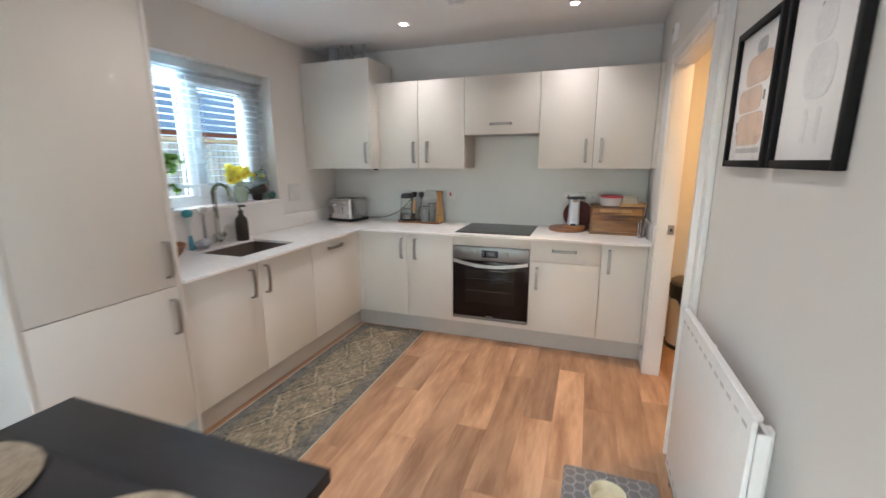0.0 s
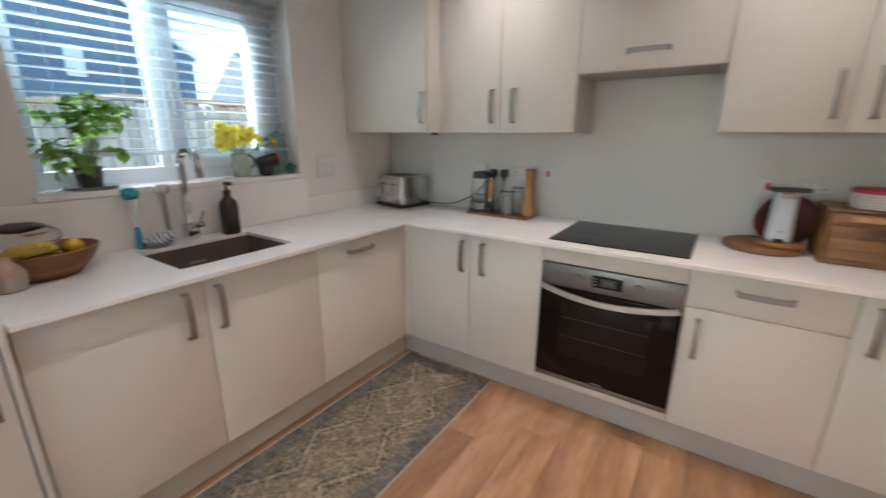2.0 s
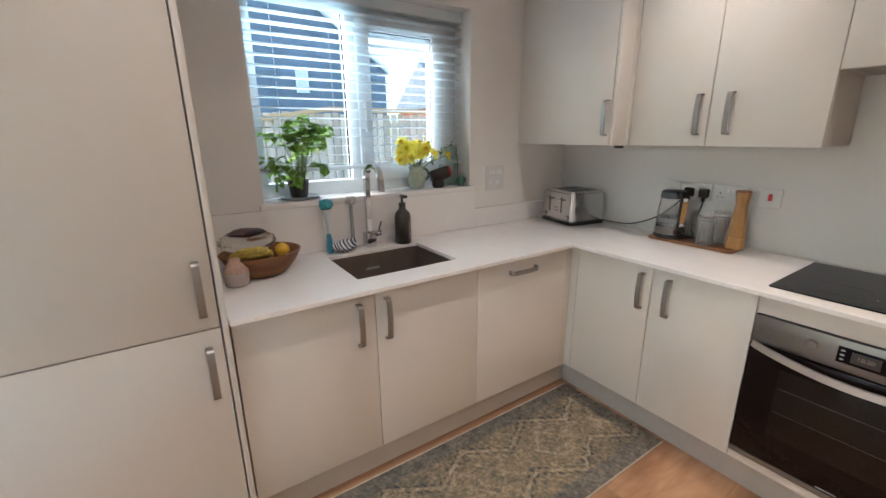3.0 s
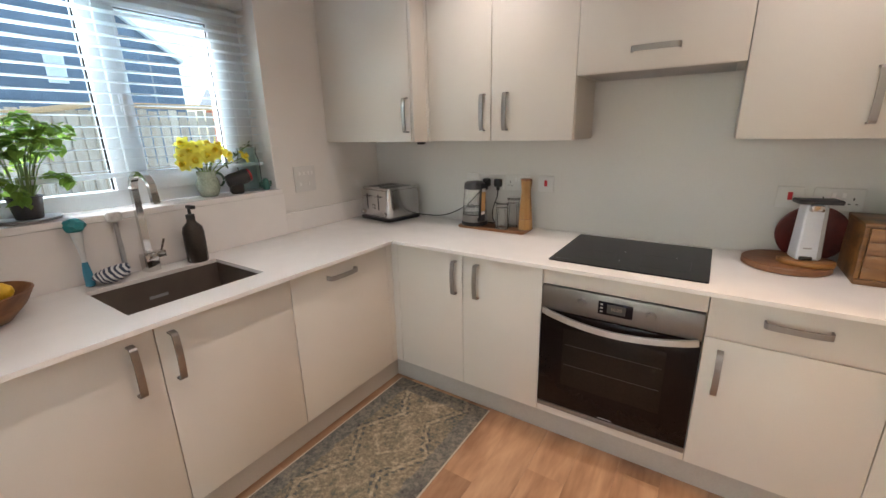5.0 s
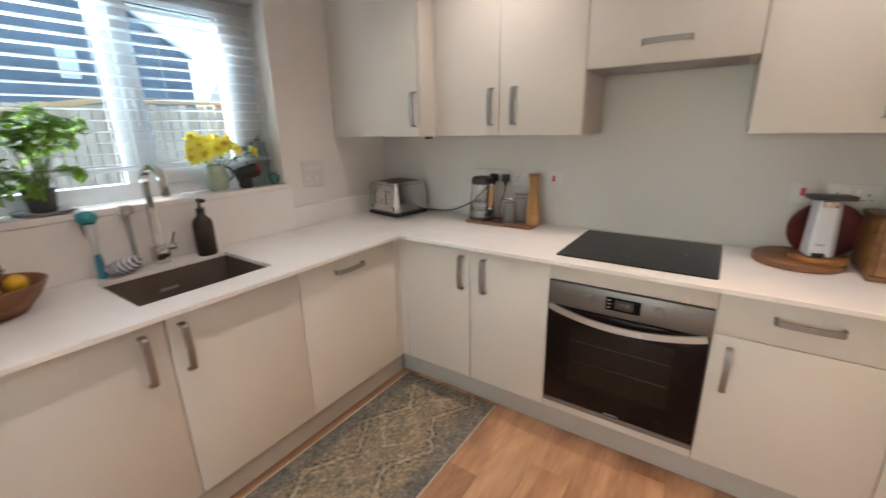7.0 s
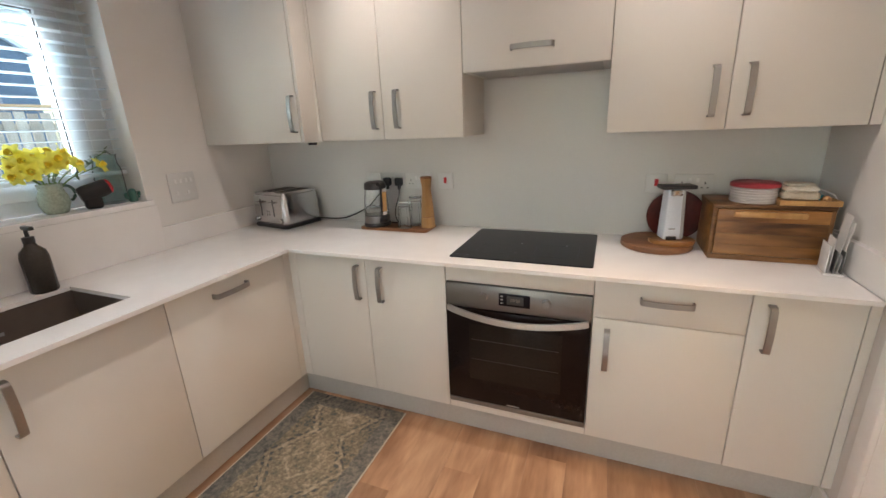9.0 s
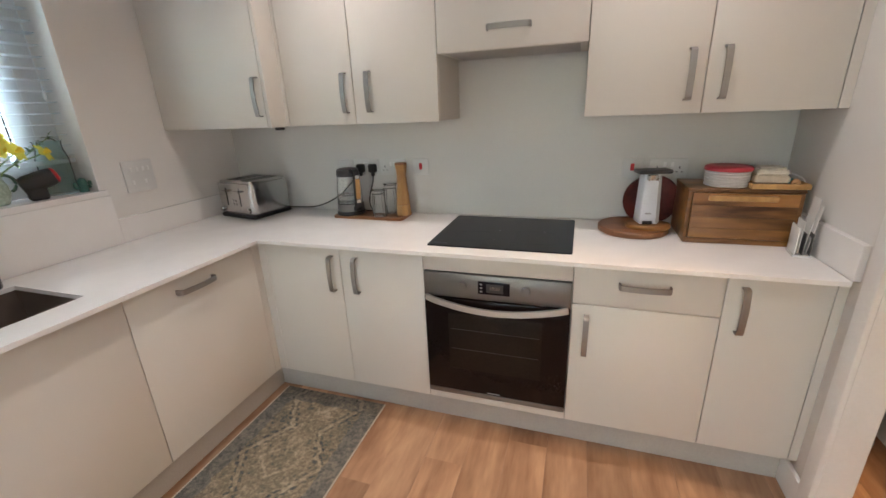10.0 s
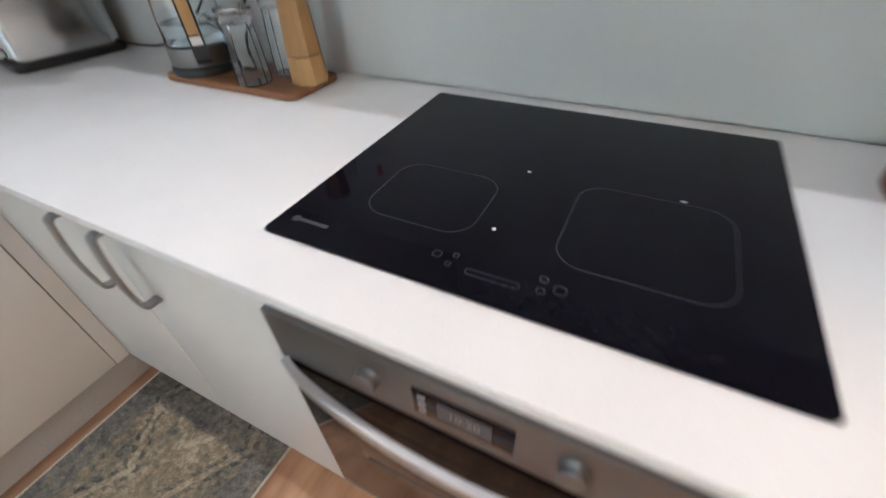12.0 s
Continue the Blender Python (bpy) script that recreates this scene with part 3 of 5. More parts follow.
HX0, HX1, HY0, HY1 = 0.805, 1.390, 0.081, 0.574
hob = thing("hob", "black glass induction hob set into the worktop", "hob")
part("glass", slab(rounded(HX0, HX1, HY0, HY1, 0.008), WTZ + 0.0005, WTZ + 0.0055, 0.0012), BLACKGLASS, hob)
MARK = mat("hob_marking", (0.055, 0.055, 0.065), 0.5)
HZ = WTZ + 0.0058


def outline(x0, x1, y0, y1, r, w, skip=()):
    pts = rounded(x0, x1, y0, y1, r, 8)
    pts.append(pts[0])
    return sweep([(x, y, HZ) for x, y in pts], 0, flat=(w, 0.0004))


for x0, x1, y0, y1 in ((0.893, 1.045, 0.165, 0.30), (1.145, 1.325, 0.165, 0.335)):
    part("zone_line", outline(x0, x1, y0, y1, 0.035, 0.0008), MARK, hob, "thin grey cooking zone outline")
part("slider", outline(1.068, 1.128, 0.111, 0.119, 0.0035, 0.0008), MARK, hob)
for x, y, r in ((1.028, 0.127, 0.005), (1.049, 0.133, 0.003), (1.046, 0.117, 0.003), (1.148, 0.136, 0.004), (1.149, 0.119, 0.004), (1.167, 0.127, 0.006)):
    part("touch_mark", outline(x - r, x + r, y - r, y + r, r * 0.6, 0.0009), MARK, hob)
DOT = mat("hob_dot", (0.55, 0.55, 0.56), 0.5)
for x, y in ((1.068, 0.338), (1.268, 0.341), (1.07, 0.194)):
    part("zone_dot", lathe([(0.0028, 0), (0.0028, 0.0004)], 12, centre=(x, y, HZ - 0.0002)), DOT, hob, "small pale printed dot")
part("maker_mark", boxes((0.838, 0.882, 0.112, 0.118, HZ - 0.0002, HZ + 0.0002)), MARK, hob)
part("maker_mark", lathe([(0.006, 0), (0.006, 0.0004)], 16, centre=(0.832, 0.115, HZ - 0.0002)), MARK, hob)

# tap
tap = thing("tap", "square-section chrome swan neck mixer tap", "tap", pose(-0.578, -0.875, WTZ, 0, 0, 8))
part("base", boxes((-0.026, 0.026, -0.026, 0.026, 0, 0.075), bevel=0.004), CHROME, tap)
path = [(0, 0, 0.06), (0, 0, 0.20), (0, 0, 0.335)] + [tuple(p) for p in arc((0.062, 0, 0.345), 0.062, 180, 15, 12)] + [(0.129, 0, 0.29)]
part("spout", sweep(path, 0, flat=(0.018, 0.026), up=(0, 1, 0)), CHROME, tap)
part("lever_body", boxes((-0.016, 0.016, 0.02, 0.062, 0.048, 0.078), bevel=0.003), CHROME, tap)
part("lever", sweep([(0, 0.052, 0.07), (0.012, 0.066, 0.125)], 0.005, 8), CHROME, tap)

# ---- on the worktop ----
toast = thing("toaster", "polished steel four-slot toaster with a black base", "toaster", pose(-0.402, 0.468, WTZ, 0, 0, -10) @ Matrix.Scale(1.1, 4))
W, D = 0.135, 0.125
part("base", slab(rounded(-W, W, -D, D, 0.025), 0.002, 0.022, 0.004), BLACK, toast, "black plastic base")
bm = slab(rounded(-W + 0.002, W - 0.002, -D + 0.003, D - 0.003, 0.03), 0.022, 0.188, 0.012)
part("shell", bm, POLISHED, toast)
for x in (-0.075, -0.03, 0.03, 0.075):
    part("slot", boxes((x - 0.013, x + 0.013, -0.08, 0.09, 0.1875, 0.1888)), BLACK, toast)
for x in (-0.055, 0.045):
    part("lever_track", boxes((x - 0.003, x + 0.003, -D + 0.0015, -D + 0.004, 0.065, 0.155)), BLACK, toast)
    part("lever", boxes((x - 0.018, x + 0.018, -D - 0.02, -D + 0.002, 0.135, 0.143), bevel=0.003), CHROME, toast)
for x in (-0.10, 0.10):
    k = part("dial", lathe([(0.012, 0), (0.012, 0.01), (0.009, 0.013)], 20), CHROME, toast)
    k.matrix_basis = pose(x, -D + 0.003, 0.045, 90)
for x, z in ((-0.012, 0.09), (0.005, 0.09), (-0.012, 0.073), (0.005, 0.073)):
    k = part("button", lathe([(0.006, 0), (0.006, 0.004)], 14), CHROME, toast)
    k.matrix_basis = pose(x, -D + 0.003, z, 90)
solid("toaster_cable", sweep(smooth([(-0.29, 0.565, 0.90), (-0.20, 0.575, 0.893), (-0.05, 0.57, 0.905), (0.08, 0.585, 0.96), (0.17, 0.60, 1.04), (0.235, 0.602, 1.112)]), 0.0035, 8), BLACK, "black cable from the toaster to the socket", "cable")

tray = solid("serving_tray", slab(rounded(0.135, 0.545, 0.425, 0.585, 0.025), WTZ + 0.0005, WTZ + 0.015, 0.003), ACACIAY, "small reddish wooden tray under the kettle", "tray")
TZ = WTZ + 0.0155
ket = thing("kettle", "glass kettle with a steel base and black lid", "kettle", pose(0.215, 0.495, TZ))
part("foot", lathe([(0.074, 0), (0.076, 0.004), (0.076, 0.014), (0.072, 0.02)], 36), BLACK, ket)
part("steel_band", lathe([(0.070, 0.0205), (0.072, 0.024), (0.071, 0.06), (0.066, 0.0605), (0.066, 0.025)], 36), STEEL, ket, "polished steel band")
part("glass_body", lathe([(0.069, 0.0612), (0.067, 0.13), (0.058, 0.205), (0.0555, 0.205), (0.0645, 0.13), (0.066, 0.064), (0.0, 0.064)], 36), CLEAR, ket)
part("water", lathe([(0.0655, 0.0645), (0.0645, 0.105), (0.0, 0.105)], 32), WATER, ket)
part("lid", lathe([(0.060, 0.2055), (0.061, 0.212), (0.058, 0.238), (0.045, 0.246), (0.0, 0.247)], 36), DARKGREY, ket, "dark grey plastic lid")
ku = Vector((math.cos(radians(-36)), math.sin(radians(-36)), 0))
ks = ku.cross(Vector((0, 0, 1)))
kp = smooth([ku * q + Vector((0, 0, z)) for q, z in ((0.045, 0.232), (0.086, 0.238), (0.104, 0.222), (0.103, 0.17), (0.098, 0.10), (0.092, 0.048), (0.070, 0.036))], 5)
part("handle", sweep(kp, 0, flat=(0.018, 0.030), up=tuple(ks)), BLACK, ket)
part("handle_inlay", sweep([ku * q + Vector((0, 0, z)) for q, z in ((0.1145, 0.198), (0.1135, 0.15), (0.1095, 0.095))], 0, flat=(0.006, 0.021), up=tuple(ks)), BAMBOO, ket, "light wooden handle inlay")
for q, z0, z1 in ((0.1142, 0.2, 0.218), (0.1083, 0.092, 0.074)):
    part("handle_trim", sweep([ku * q + Vector((0, 0, z0)), ku * (q - 0.001) + Vector((0, 0, z1))], 0, flat=(0.006, 0.022), up=tuple(ks)), POLISHED, ket, "polished steel trim")
TUMBLER = glass("tumbler_glass", (0.98, 0.99, 0.99), 0.0, 1.38)


def tumbler(m, h, label):
    """An upturned fluted drinking glass: open rim below, thick foot on top."""
    e = thing("tumbler", label, "glass", m, "glasses on the tray")
    bm = lathe([(0.036, 0), (0.037, 0.003), (0.034, h * 0.55), (0.031, h * 0.86), (0.033, h - 0.004), (0.031, h), (0.0, h), (0.0, h - 0.016), (0.026, h - 0.018), (0.031, h * 0.55), (0.0335, 0.002)], 20)
    for v in bm.verts:
        q = 1 + 0.035 * math.cos(10 * math.atan2(v.co.y, v.co.x))
        v.co.x *= q
        v.co.y *= q
    part("fluted_wall", bm, TUMBLER, e)
    part("foot_ring", lathe([(0.0335, h + 0.0005), (0.036, h + 0.003), (0.036, h + 0.009), (0.030, h + 0.011), (0.028, h + 0.004)], 28), TUMBLER, e)
    return e


tumbler(pose(0.405, 0.462, TZ), 0.135, "clear fluted tumbler upturned on the wooden tray")
tumbler(pose(0.436, 0.545, TZ), 0.150, "taller clear fluted tumbler upturned behind another")
mill = thing("pepper_mill", "tall waisted faceted bamboo pepper mill", "mill", pose(0.520, 0.512, TZ, 0, 0, 12))
part("body", lathe([(0.039, 0), (0.040, 0.004), (0.037, 0.055)], 8), BAMBOO, mill, soft=False)
part("collar", lathe([(0.035, 0.0555), (0.035, 0.058)], 8), ACACIAY, mill, soft=False)
part("upper_body", lathe([(0.0365, 0.0585), (0.0305, 0.14), (0.0245, 0.205), (0.0250, 0.215), (0.0315, 0.262)], 8), BAMBOO, mill, soft=False)
part("cap", lathe([(0.0315, 0.2625), (0.0315, 0.268), (0.029, 0.272), (0.0, 0.272)], 8), ACACIAY, mill, "darker wooden cap", soft=False)


def plate(name, label, m, w, h, switches=(), sockets=(), red=(), lines=True):
    e = thing(name, label, "socket", m)
    part("plate", boxes((0, w, -0.009, 0, 0, h), bevel=0.0025), SOCKET, e)
    for x, z in sockets:
        for dx, dz, a, b in ((0, 0.012, 0.0022, 0.005), (-0.011, -0.008, 0.004, 0.0016), (0.011, -0.008, 0.004, 0.0016)):
            part("pin_hole", boxes((x + dx - a, x + dx + a, -0.0098, -0.0088, z + dz - b, z + dz + b)), BLACK, e)
    for x, z in switches:
        part("rocker", boxes((x - 0.006, x + 0.006, -0.0125, -0.0088, z - 0.010, z + 0.010), bevel=0.001), WHITEPL, e)
    for x, z in red:
        part("red_rocker", boxes((x - 0.008, x + 0.008, -0.0135, -0.0088, z - 0.016, z + 0.016), bevel=0.0015), RED, e, "red rocker switch")
    return e


YS = YB - 0.0075
plate("cooker_switch", "white switch plate with a red rocker", pose(0.548, YS, 1.084), 0.086, 0.086, red=[(0.043, 0.046)])
plate("cooker_switch", "white switch plate with a red rocker beside the can opener", pose(1.580, YS, 1.082), 0.086, 0.086, red=[(0.043, 0.048)])
plate("wall_socket", "white double socket behind the bread bin", pose(1.695, YS, 1.082), 0.150, 0.086, switches=[(0.06, 0.06), (0.09, 0.06)], sockets=[(0.03, 0.035), (0.12, 0.035)])
plate("wall_socket", "white double socket with two plugs over the kettle", pose(0.190, YS, 1.082), 0.150, 0.086, switches=[(0.065, 0.06), (0.085, 0.06)])
plate("wall_socket", "white double socket beside the pepper mill", pose(0.352, YS, 1.082), 0.150, 0.086, switches=[(0.065, 0.06), (0.085, 0.06)], sockets=[(0.03, 0.035), (0.12, 0.035)])
plate("wall_socket", "white blank plate behind the kettle", pose(0.096, YS, 1.082), 0.086, 0.086)
plate("light_switch", "white four-gang switch plate beside the window", pose(XL + 0.0005, -0.078, 1.094, 0, 0, 90), 0.146, 0.146, switches=[(0.035, 0.105), (0.065, 0.105), (0.095, 0.105), (0.12, 0.105), (0.035, 0.045), (0.095, 0.045)])
for x, end in ((0.238, None), (0.312, 1)):
    p = thing("plug", "black three-pin plug in the wall socket", "plug", pose(x, YS - 0.010, 1.122), "plugs")
    part("body", boxes((-0.023, 0.023, -0.028, 0, -0.024, 0.022), bevel=0.008, seg=3), BLACK, p)
    part("cable_grip", boxes((-0.008, 0.008, -0.022, -0.006, -0.044, -0.022), bevel=0.003), BLACK, p)
solid("kettle_cable", sweep(smooth([(0.312, 0.598, 1.08), (0.310, 0.59, 1.04), (0.297, 0.57, 0.98), (0.30, 0.555, 0.93), (0.315, 0.548, 0.897), (0.28, 0.545, 0.8945)]), 0.0034, 8), BLACK, "black cable hanging from the plug to the tray", "cable")

# chopping boards, can opener, bread bin
solid("chopping_board", lathe([(0.138, 0), (0.143, 0.004), (0.143, 0.022), (0.139, 0.026), (0, 0.026)], 48, centre=(1.632, 0.462, WTZ + 0.0005)), ACACIAY, "round brown wooden chopping board", "chopping board")
solid("chopping_board", lathe([(0.085, 0), (0.088, 0.003), (0.088, 0.016), (0.085, 0.019), (0, 0.019)], 40, sy=0.75, centre=(1.685, 0.425, WTZ + 0.027)), ACACIA, "small oval wooden board on the round board", "chopping board")
opener = thing("can_opener", "white and grey upright electric can opener", "can opener", pose(1.676, 0.43, WTZ + 0.0465, 0, 0, 14))
bm = boxes((-0.038, 0.038, -0.036, 0.040, 0, 0.205), bevel=0.008, seg=3)
for v in bm.verts:
    k = v.co.z / 0.205
    v.co.x *= 1 - 0.16 * k
    v.co.y = v.co.y * (1 - 0.15 * k) + 0.022 * k
    v.co.x += 0.008 * k
part("body", bm, mat("opener_white", (0.62, 0.66, 0.72), 0.3, vary=0.04), opener)
bm = boxes((0.023, 0.042, -0.037, 0.041, 0.004, 0.203), bevel=0.006, seg=2)
for v in bm.verts:
    k = v.co.z / 0.205
    v.co.y = v.co.y * (1 - 0.15 * k) + 0.022 * k
    v.co.x = v.co.x * (1 - 0.16 * k) + 0.008 * k
part("side_strip", bm, GREYPL, opener, "grey side strip")
part("top_lever", boxes((-0.050, 0.085, -0.012, 0.060, 0.2055, 0.222), bevel=0.006, seg=3), DARKGREY, opener, "dark grey top lever")
part("cutter", boxes((-0.018, 0.022, -0.030, -0.006, 0.182, 0.2045), bevel=0.003), CHROME, opener)
part("button", boxes((-0.028, 0.012, -0.043, -0.034, 0.002, 0.016), bevel=0.003), BLACK, opener)
part("maker_mark", boxes((-0.018, 0.006, -0.0365, -0.030, 0.044, 0.048)), GREYPL, opener)
solid("leaning_board", lathe([(0.112, 0), (0.116, 0.004), (0.116, 0.014), (0.112, 0.018), (0, 0.018)], 48), REDWOOD, "dark red round wooden board leaning on the splashback", "chopping board", pose(1.708, 0.578, WTZ + 0.1165, 99, 0, 0))

BX0, BX1, BY0, BY1, BZ1 = 1.802, 2.172, 0.325, 0.565, 1.088
bb = thing("bread_bin", "acacia wood bread bin with a drop-down front", "bread bin")
part("side", boxes((BX0, BX0 + 0.014, BY0 + 0.006, BY1, WTZ + 0.001, BZ1 - 0.013), bevel=0.0015), ACACIA, bb)
part("side", boxes((BX1 - 0.014, BX1, BY0 + 0.006, BY1, WTZ + 0.001, BZ1 - 0.013), bevel=0.0015), ACACIA, bb)
part("top", boxes((BX0 - 0.002, BX1 + 0.002, BY0 + 0.004, BY1, BZ1 - 0.0125, BZ1), bevel=0.002), ACACIA, bb)
part("back", boxes((BX0 + 0.015, BX1 - 0.015, BY1 - 0.012, BY1 - 0.001, WTZ + 0.001, BZ1 - 0.014)), ACACIA, bb)
part("bottom_rail", boxes((BX0 + 0.0005, BX1 - 0.0005, BY0 - 0.002, BY0 + 0.0055, WTZ + 0.001, WTZ + 0.020), bevel=0.0015), ACACIA, bb)
zs = [WTZ + 0.0215, WTZ + 0.062, WTZ + 0.105, WTZ + 0.150, BZ1 - 0.015]
for a, b in zip(zs, zs[1:]):
    part("front_board", boxes((BX0 + 0.0155, BX1 - 0.0155, BY0, BY0 + 0.014, a, b - 0.0006), bevel=0.0006), ACACIA, bb)
part("grip", boxes((BX0 + 0.065, BX1 - 0.085, BY0 - 0.018, BY0 - 0.001, BZ1 - 0.042, BZ1 - 0.022), bevel=0.003), BAMBOO, bb, "pale wooden grip bar")

tin = thing("cake_tin", "round white ribbed tub with a red lid", "food tub", pose(1.945, 0.425, BZ1 + 0.0005))
rows = [(0.074, 0)] + [(0.076 + 0.0012 * math.sin(k * 1.57), 0.002 + k * 0.0025) for k in range(22)] + [(0.074, 0.058)]
part("tub", lathe(rows, 40), mat("tub_white", (0.58, 0.56, 0.56), 0.4, vary=0.05, scale=30), tin)
part("lid", lathe([(0.080, 0.0585), (0.081, 0.062), (0.080, 0.070), (0.074, 0.0745), (0, 0.074)], 40), mat("red_lid", (0.42, 0.03, 0.05), 0.4), tin, "dull red lid")
solid("wooden_tray", boxes((2.005, 2.185, 0.335, 0.465, BZ1 + 0.0005, BZ1 + 0.007), (2.005, 2.185, 0.335, 0.341, BZ1 + 0.007, BZ1 + 0.02), (2.005, 2.185, 0.459, 0.465, BZ1 + 0.007, BZ1 + 0.02), (2.005, 2.012, 0.341, 0.459, BZ1 + 0.007, BZ1 + 0.02), (2.178, 2.185, 0.341, 0.459, BZ1 + 0.007, BZ1 + 0.02), bevel=0.001), BAMBOO, "small pale wooden tray on the bread bin", "tray")
egg = thing("egg_box", "beige pulp egg box lying on the wooden tray", "egg box", pose(2.075, 0.405, BZ1 + 0.0205, 0, 0, -6))
part("base", slab(rounded(-0.056, 0.056, -0.05, 0.05, 0.014), 0, 0.026, 0.004), CARD, egg)
bm = slab(rounded(-0.056, 0.056, -0.05, 0.05, 0.014), 0.0265, 0.054, 0.008)
for v in bm.verts:
    if v.co.z > 0.045:
        v.co.x *= 0.84
        v.co.y *= 0.84
part("lid", bm, mat("egg_box_lid", (0.62, 0.57, 0.47), 0.9, vary=0.15, scale=25, bump=0.3), egg)
for x, y, r, mt, nm, lb in ((2.15, 0.375, 0.015, BREAD, "snack_ball", "small brown snack on the wooden tray"), (2.155, 0.43, 0.012, TEAL, "teal_clip", "small teal clip on the wooden tray"), (2.135, 0.352, 0.009, BREAD, "snack_ball", "small brown snack on the wooden tray")):
    solid(nm, lathe([(r * 0.5, 0), (r, r * 0.5), (r, r), (r * 0.6, r * 1.6), (0, r * 1.8)], 12, centre=(x, y, BZ1 + 0.0075)), mt, lb, "clutter")
solid("white_cable", sweep(smooth([(2.128, 0.43, 1.125), (2.155, 0.45, 1.132), (2.186, 0.42, 1.118), (2.19, 0.40, 1.105)]), 0.0022, 6), WHITEPL, "thin white cable over the wooden tray", "cable")
rack = thing("letter_rack", "white letter rack filled with paper", "letter rack", pose(2.150, 0.205, WTZ, 0, 0, -8))
part("base", boxes((-0.028, 0.026, 0, 0.09, 0.001, 0.008)), WHITEPL, rack)
for x, h in ((-0.026, 0.105), (-0.004, 0.085), (0.016, 0.085)):
    part("divider", boxes((x, x + 0.003, 0, 0.09, 0.0085, h), bevel=0.001), WHITEPL if x < -0.02 else STEEL, rack)
for x, h, lean_, y0 in ((-0.014, 0.125, 0.02, 0.012), (0.004, 0.20, 0.05, 0.03), (0.009, 0.18, 0.06, 0.015)):
    bm = boxes((x, x + 0.002, y0, y0 + 0.075, 0.0085, h))
    for v in bm.verts:
        v.co.x += lean_ * (v.co.z / 0.2) ** 2 * 0.4
        v.co.y += 0.01 * v.co.z / 0.2
    part("paper", bm, PAPER, rack)

# fruit bowl, soap, brushes
bowl = solid("fruit_bowl", lathe([(0.075, 0), (0.085, 0.004), (0.125, 0.05), (0.148, 0.095), (0.143, 0.098), (0.118, 0.058), (0.078, 0.016), (0, 0.014)], 40, sx=0.95, sy=1.06, centre=(-0.44, -1.415, WTZ + 0.0005)), wood("bowl_wood", (0.13, 0.045, 0.015), (0.34, 0.15, 0.055), 0.5, "Y", 5, 4), "brown carved wooden fruit bowl on the worktop", "bowl")
for i in range(4):
    z = WTZ + 0.075 + 0.012 * i
    c = Vector((-0.47 + 0.026 * i, -1.455 + 0.006 * i, z + 0.006 * (i % 2)))
    pts = arc(c + Vector((0.03, 0, 0)), 0.085 - 0.006 * i, 200 - 14 * i, 340 - 14 * i, 12, (0.15 + 0.12 * i, 1, 0.06 * i), (-0.9, 0.1, -0.25))
    rr = [0.006] + [0.018 * (0.55 + 0.45 * math.sin(math.pi * k / 12)) for k in range(1, 12)] + [0.005]
    solid("banana", sweep(pts, rr, 8), mat("banana_skin", (0.56, 0.41, 0.075), 0.5, vary=0.5, scale=40), "ripe yellow banana in the fruit bowl", "banana", group="bananas")
solid("lemon", lathe([(0.004, 0), (0.018, 0.008), (0.029, 0.028), (0.026, 0.045), (0.008, 0.060), (0, 0.062)], 18, centre=(-0.42, -1.335, WTZ + 0.062)), mat("lemon_skin", (0.80, 0.48, 0.03), 0.45, vary=0.1, scale=60, bump=0.2), "orange-yellow lemon in the fruit bowl", "lemon")
bag = thing("snack_bag", "crumpled clear bag with a brown and purple label", "food bag", pose(-0.47, -1.455, WTZ + 0.078))
bm = bmesh.new()
bmesh.ops.create_icosphere(bm, subdivisions=3, radius=1)
for v in bm.verts:
    q = 1 + 0.14 * noise.noise(v.co * 2.2)
    v.co = Vector((v.co.x * 0.082 * q, v.co.y * 0.108 * q, 0.012 + 0.047 * (v.co.z + 1) * q))
part("film", bm, glass("bag_film", (0.97, 0.95, 0.90), 0.25, 1.25), bag)
bm = bmesh.new()
bmesh.ops.create_icosphere(bm, subdivisions=3, radius=1)
for v in bm.verts:
    q = 1 + 0.2 * noise.noise(v.co * 2.7)
    v.co = Vector((-0.005 + v.co.x * 0.05 * q, v.co.y * 0.072 * q, 0.089 + 0.020 * v.co.z * q))
part("label", bm, mat("bag_label", (0.075, 0.03, 0.035), 0.5, vary=0.4, scale=12), bag, "dark purple-brown printed label")
pouch = thing("salt_pot", "small glass pot of pink salt with a domed lid", "pot", pose(-0.345, -1.525, WTZ + 0.0005))
part("pot", lathe([(0.036, 0), (0.042, 0.004), (0.045, 0.05), (0.043, 0.054)], 24), mat("frosted_pot", (0.42, 0.36, 0.33), 0.35, vary=0.1), pouch)
part("lid", lathe([(0.045, 0.0545), (0.042, 0.066), (0.028, 0.088), (0.017, 0.105), (0, 0.108)], 24), mat("pink_lid", (0.50, 0.33, 0.26), 0.5, vary=0.2, scale=30), pouch, "dusty pink cloth lid")

soap = thing("soap_dispenser", "dark brown glass soap bottle with a black pump", "soap dispenser", pose(-0.545, -0.700, WTZ + 0.0005))
part("bottle", lathe([(0.040, 0), (0.043, 0.005), (0.043, 0.135), (0.038, 0.158), (0.020, 0.178), (0.016, 0.19)], 32), mat("smoked_glass", (0.045, 0.038, 0.032), 0.25, vary=0.15), soap)
part("collar", lathe([(0.018, 0.1905), (0.018, 0.212), (0.007, 0.214), (0.006, 0.238)], 20), BLACK, soap)
part("pump", boxes((-0.012, 0.045, -0.009, 0.009, 0.2385, 0.254), bevel=0.004), BLACK, soap)
brush = thing("bottle_brush", "blue-handled washing brush with a teal head", "brush", pose(-0.572, -1.085, WTZ + 0.0005, 0, -2, 0))
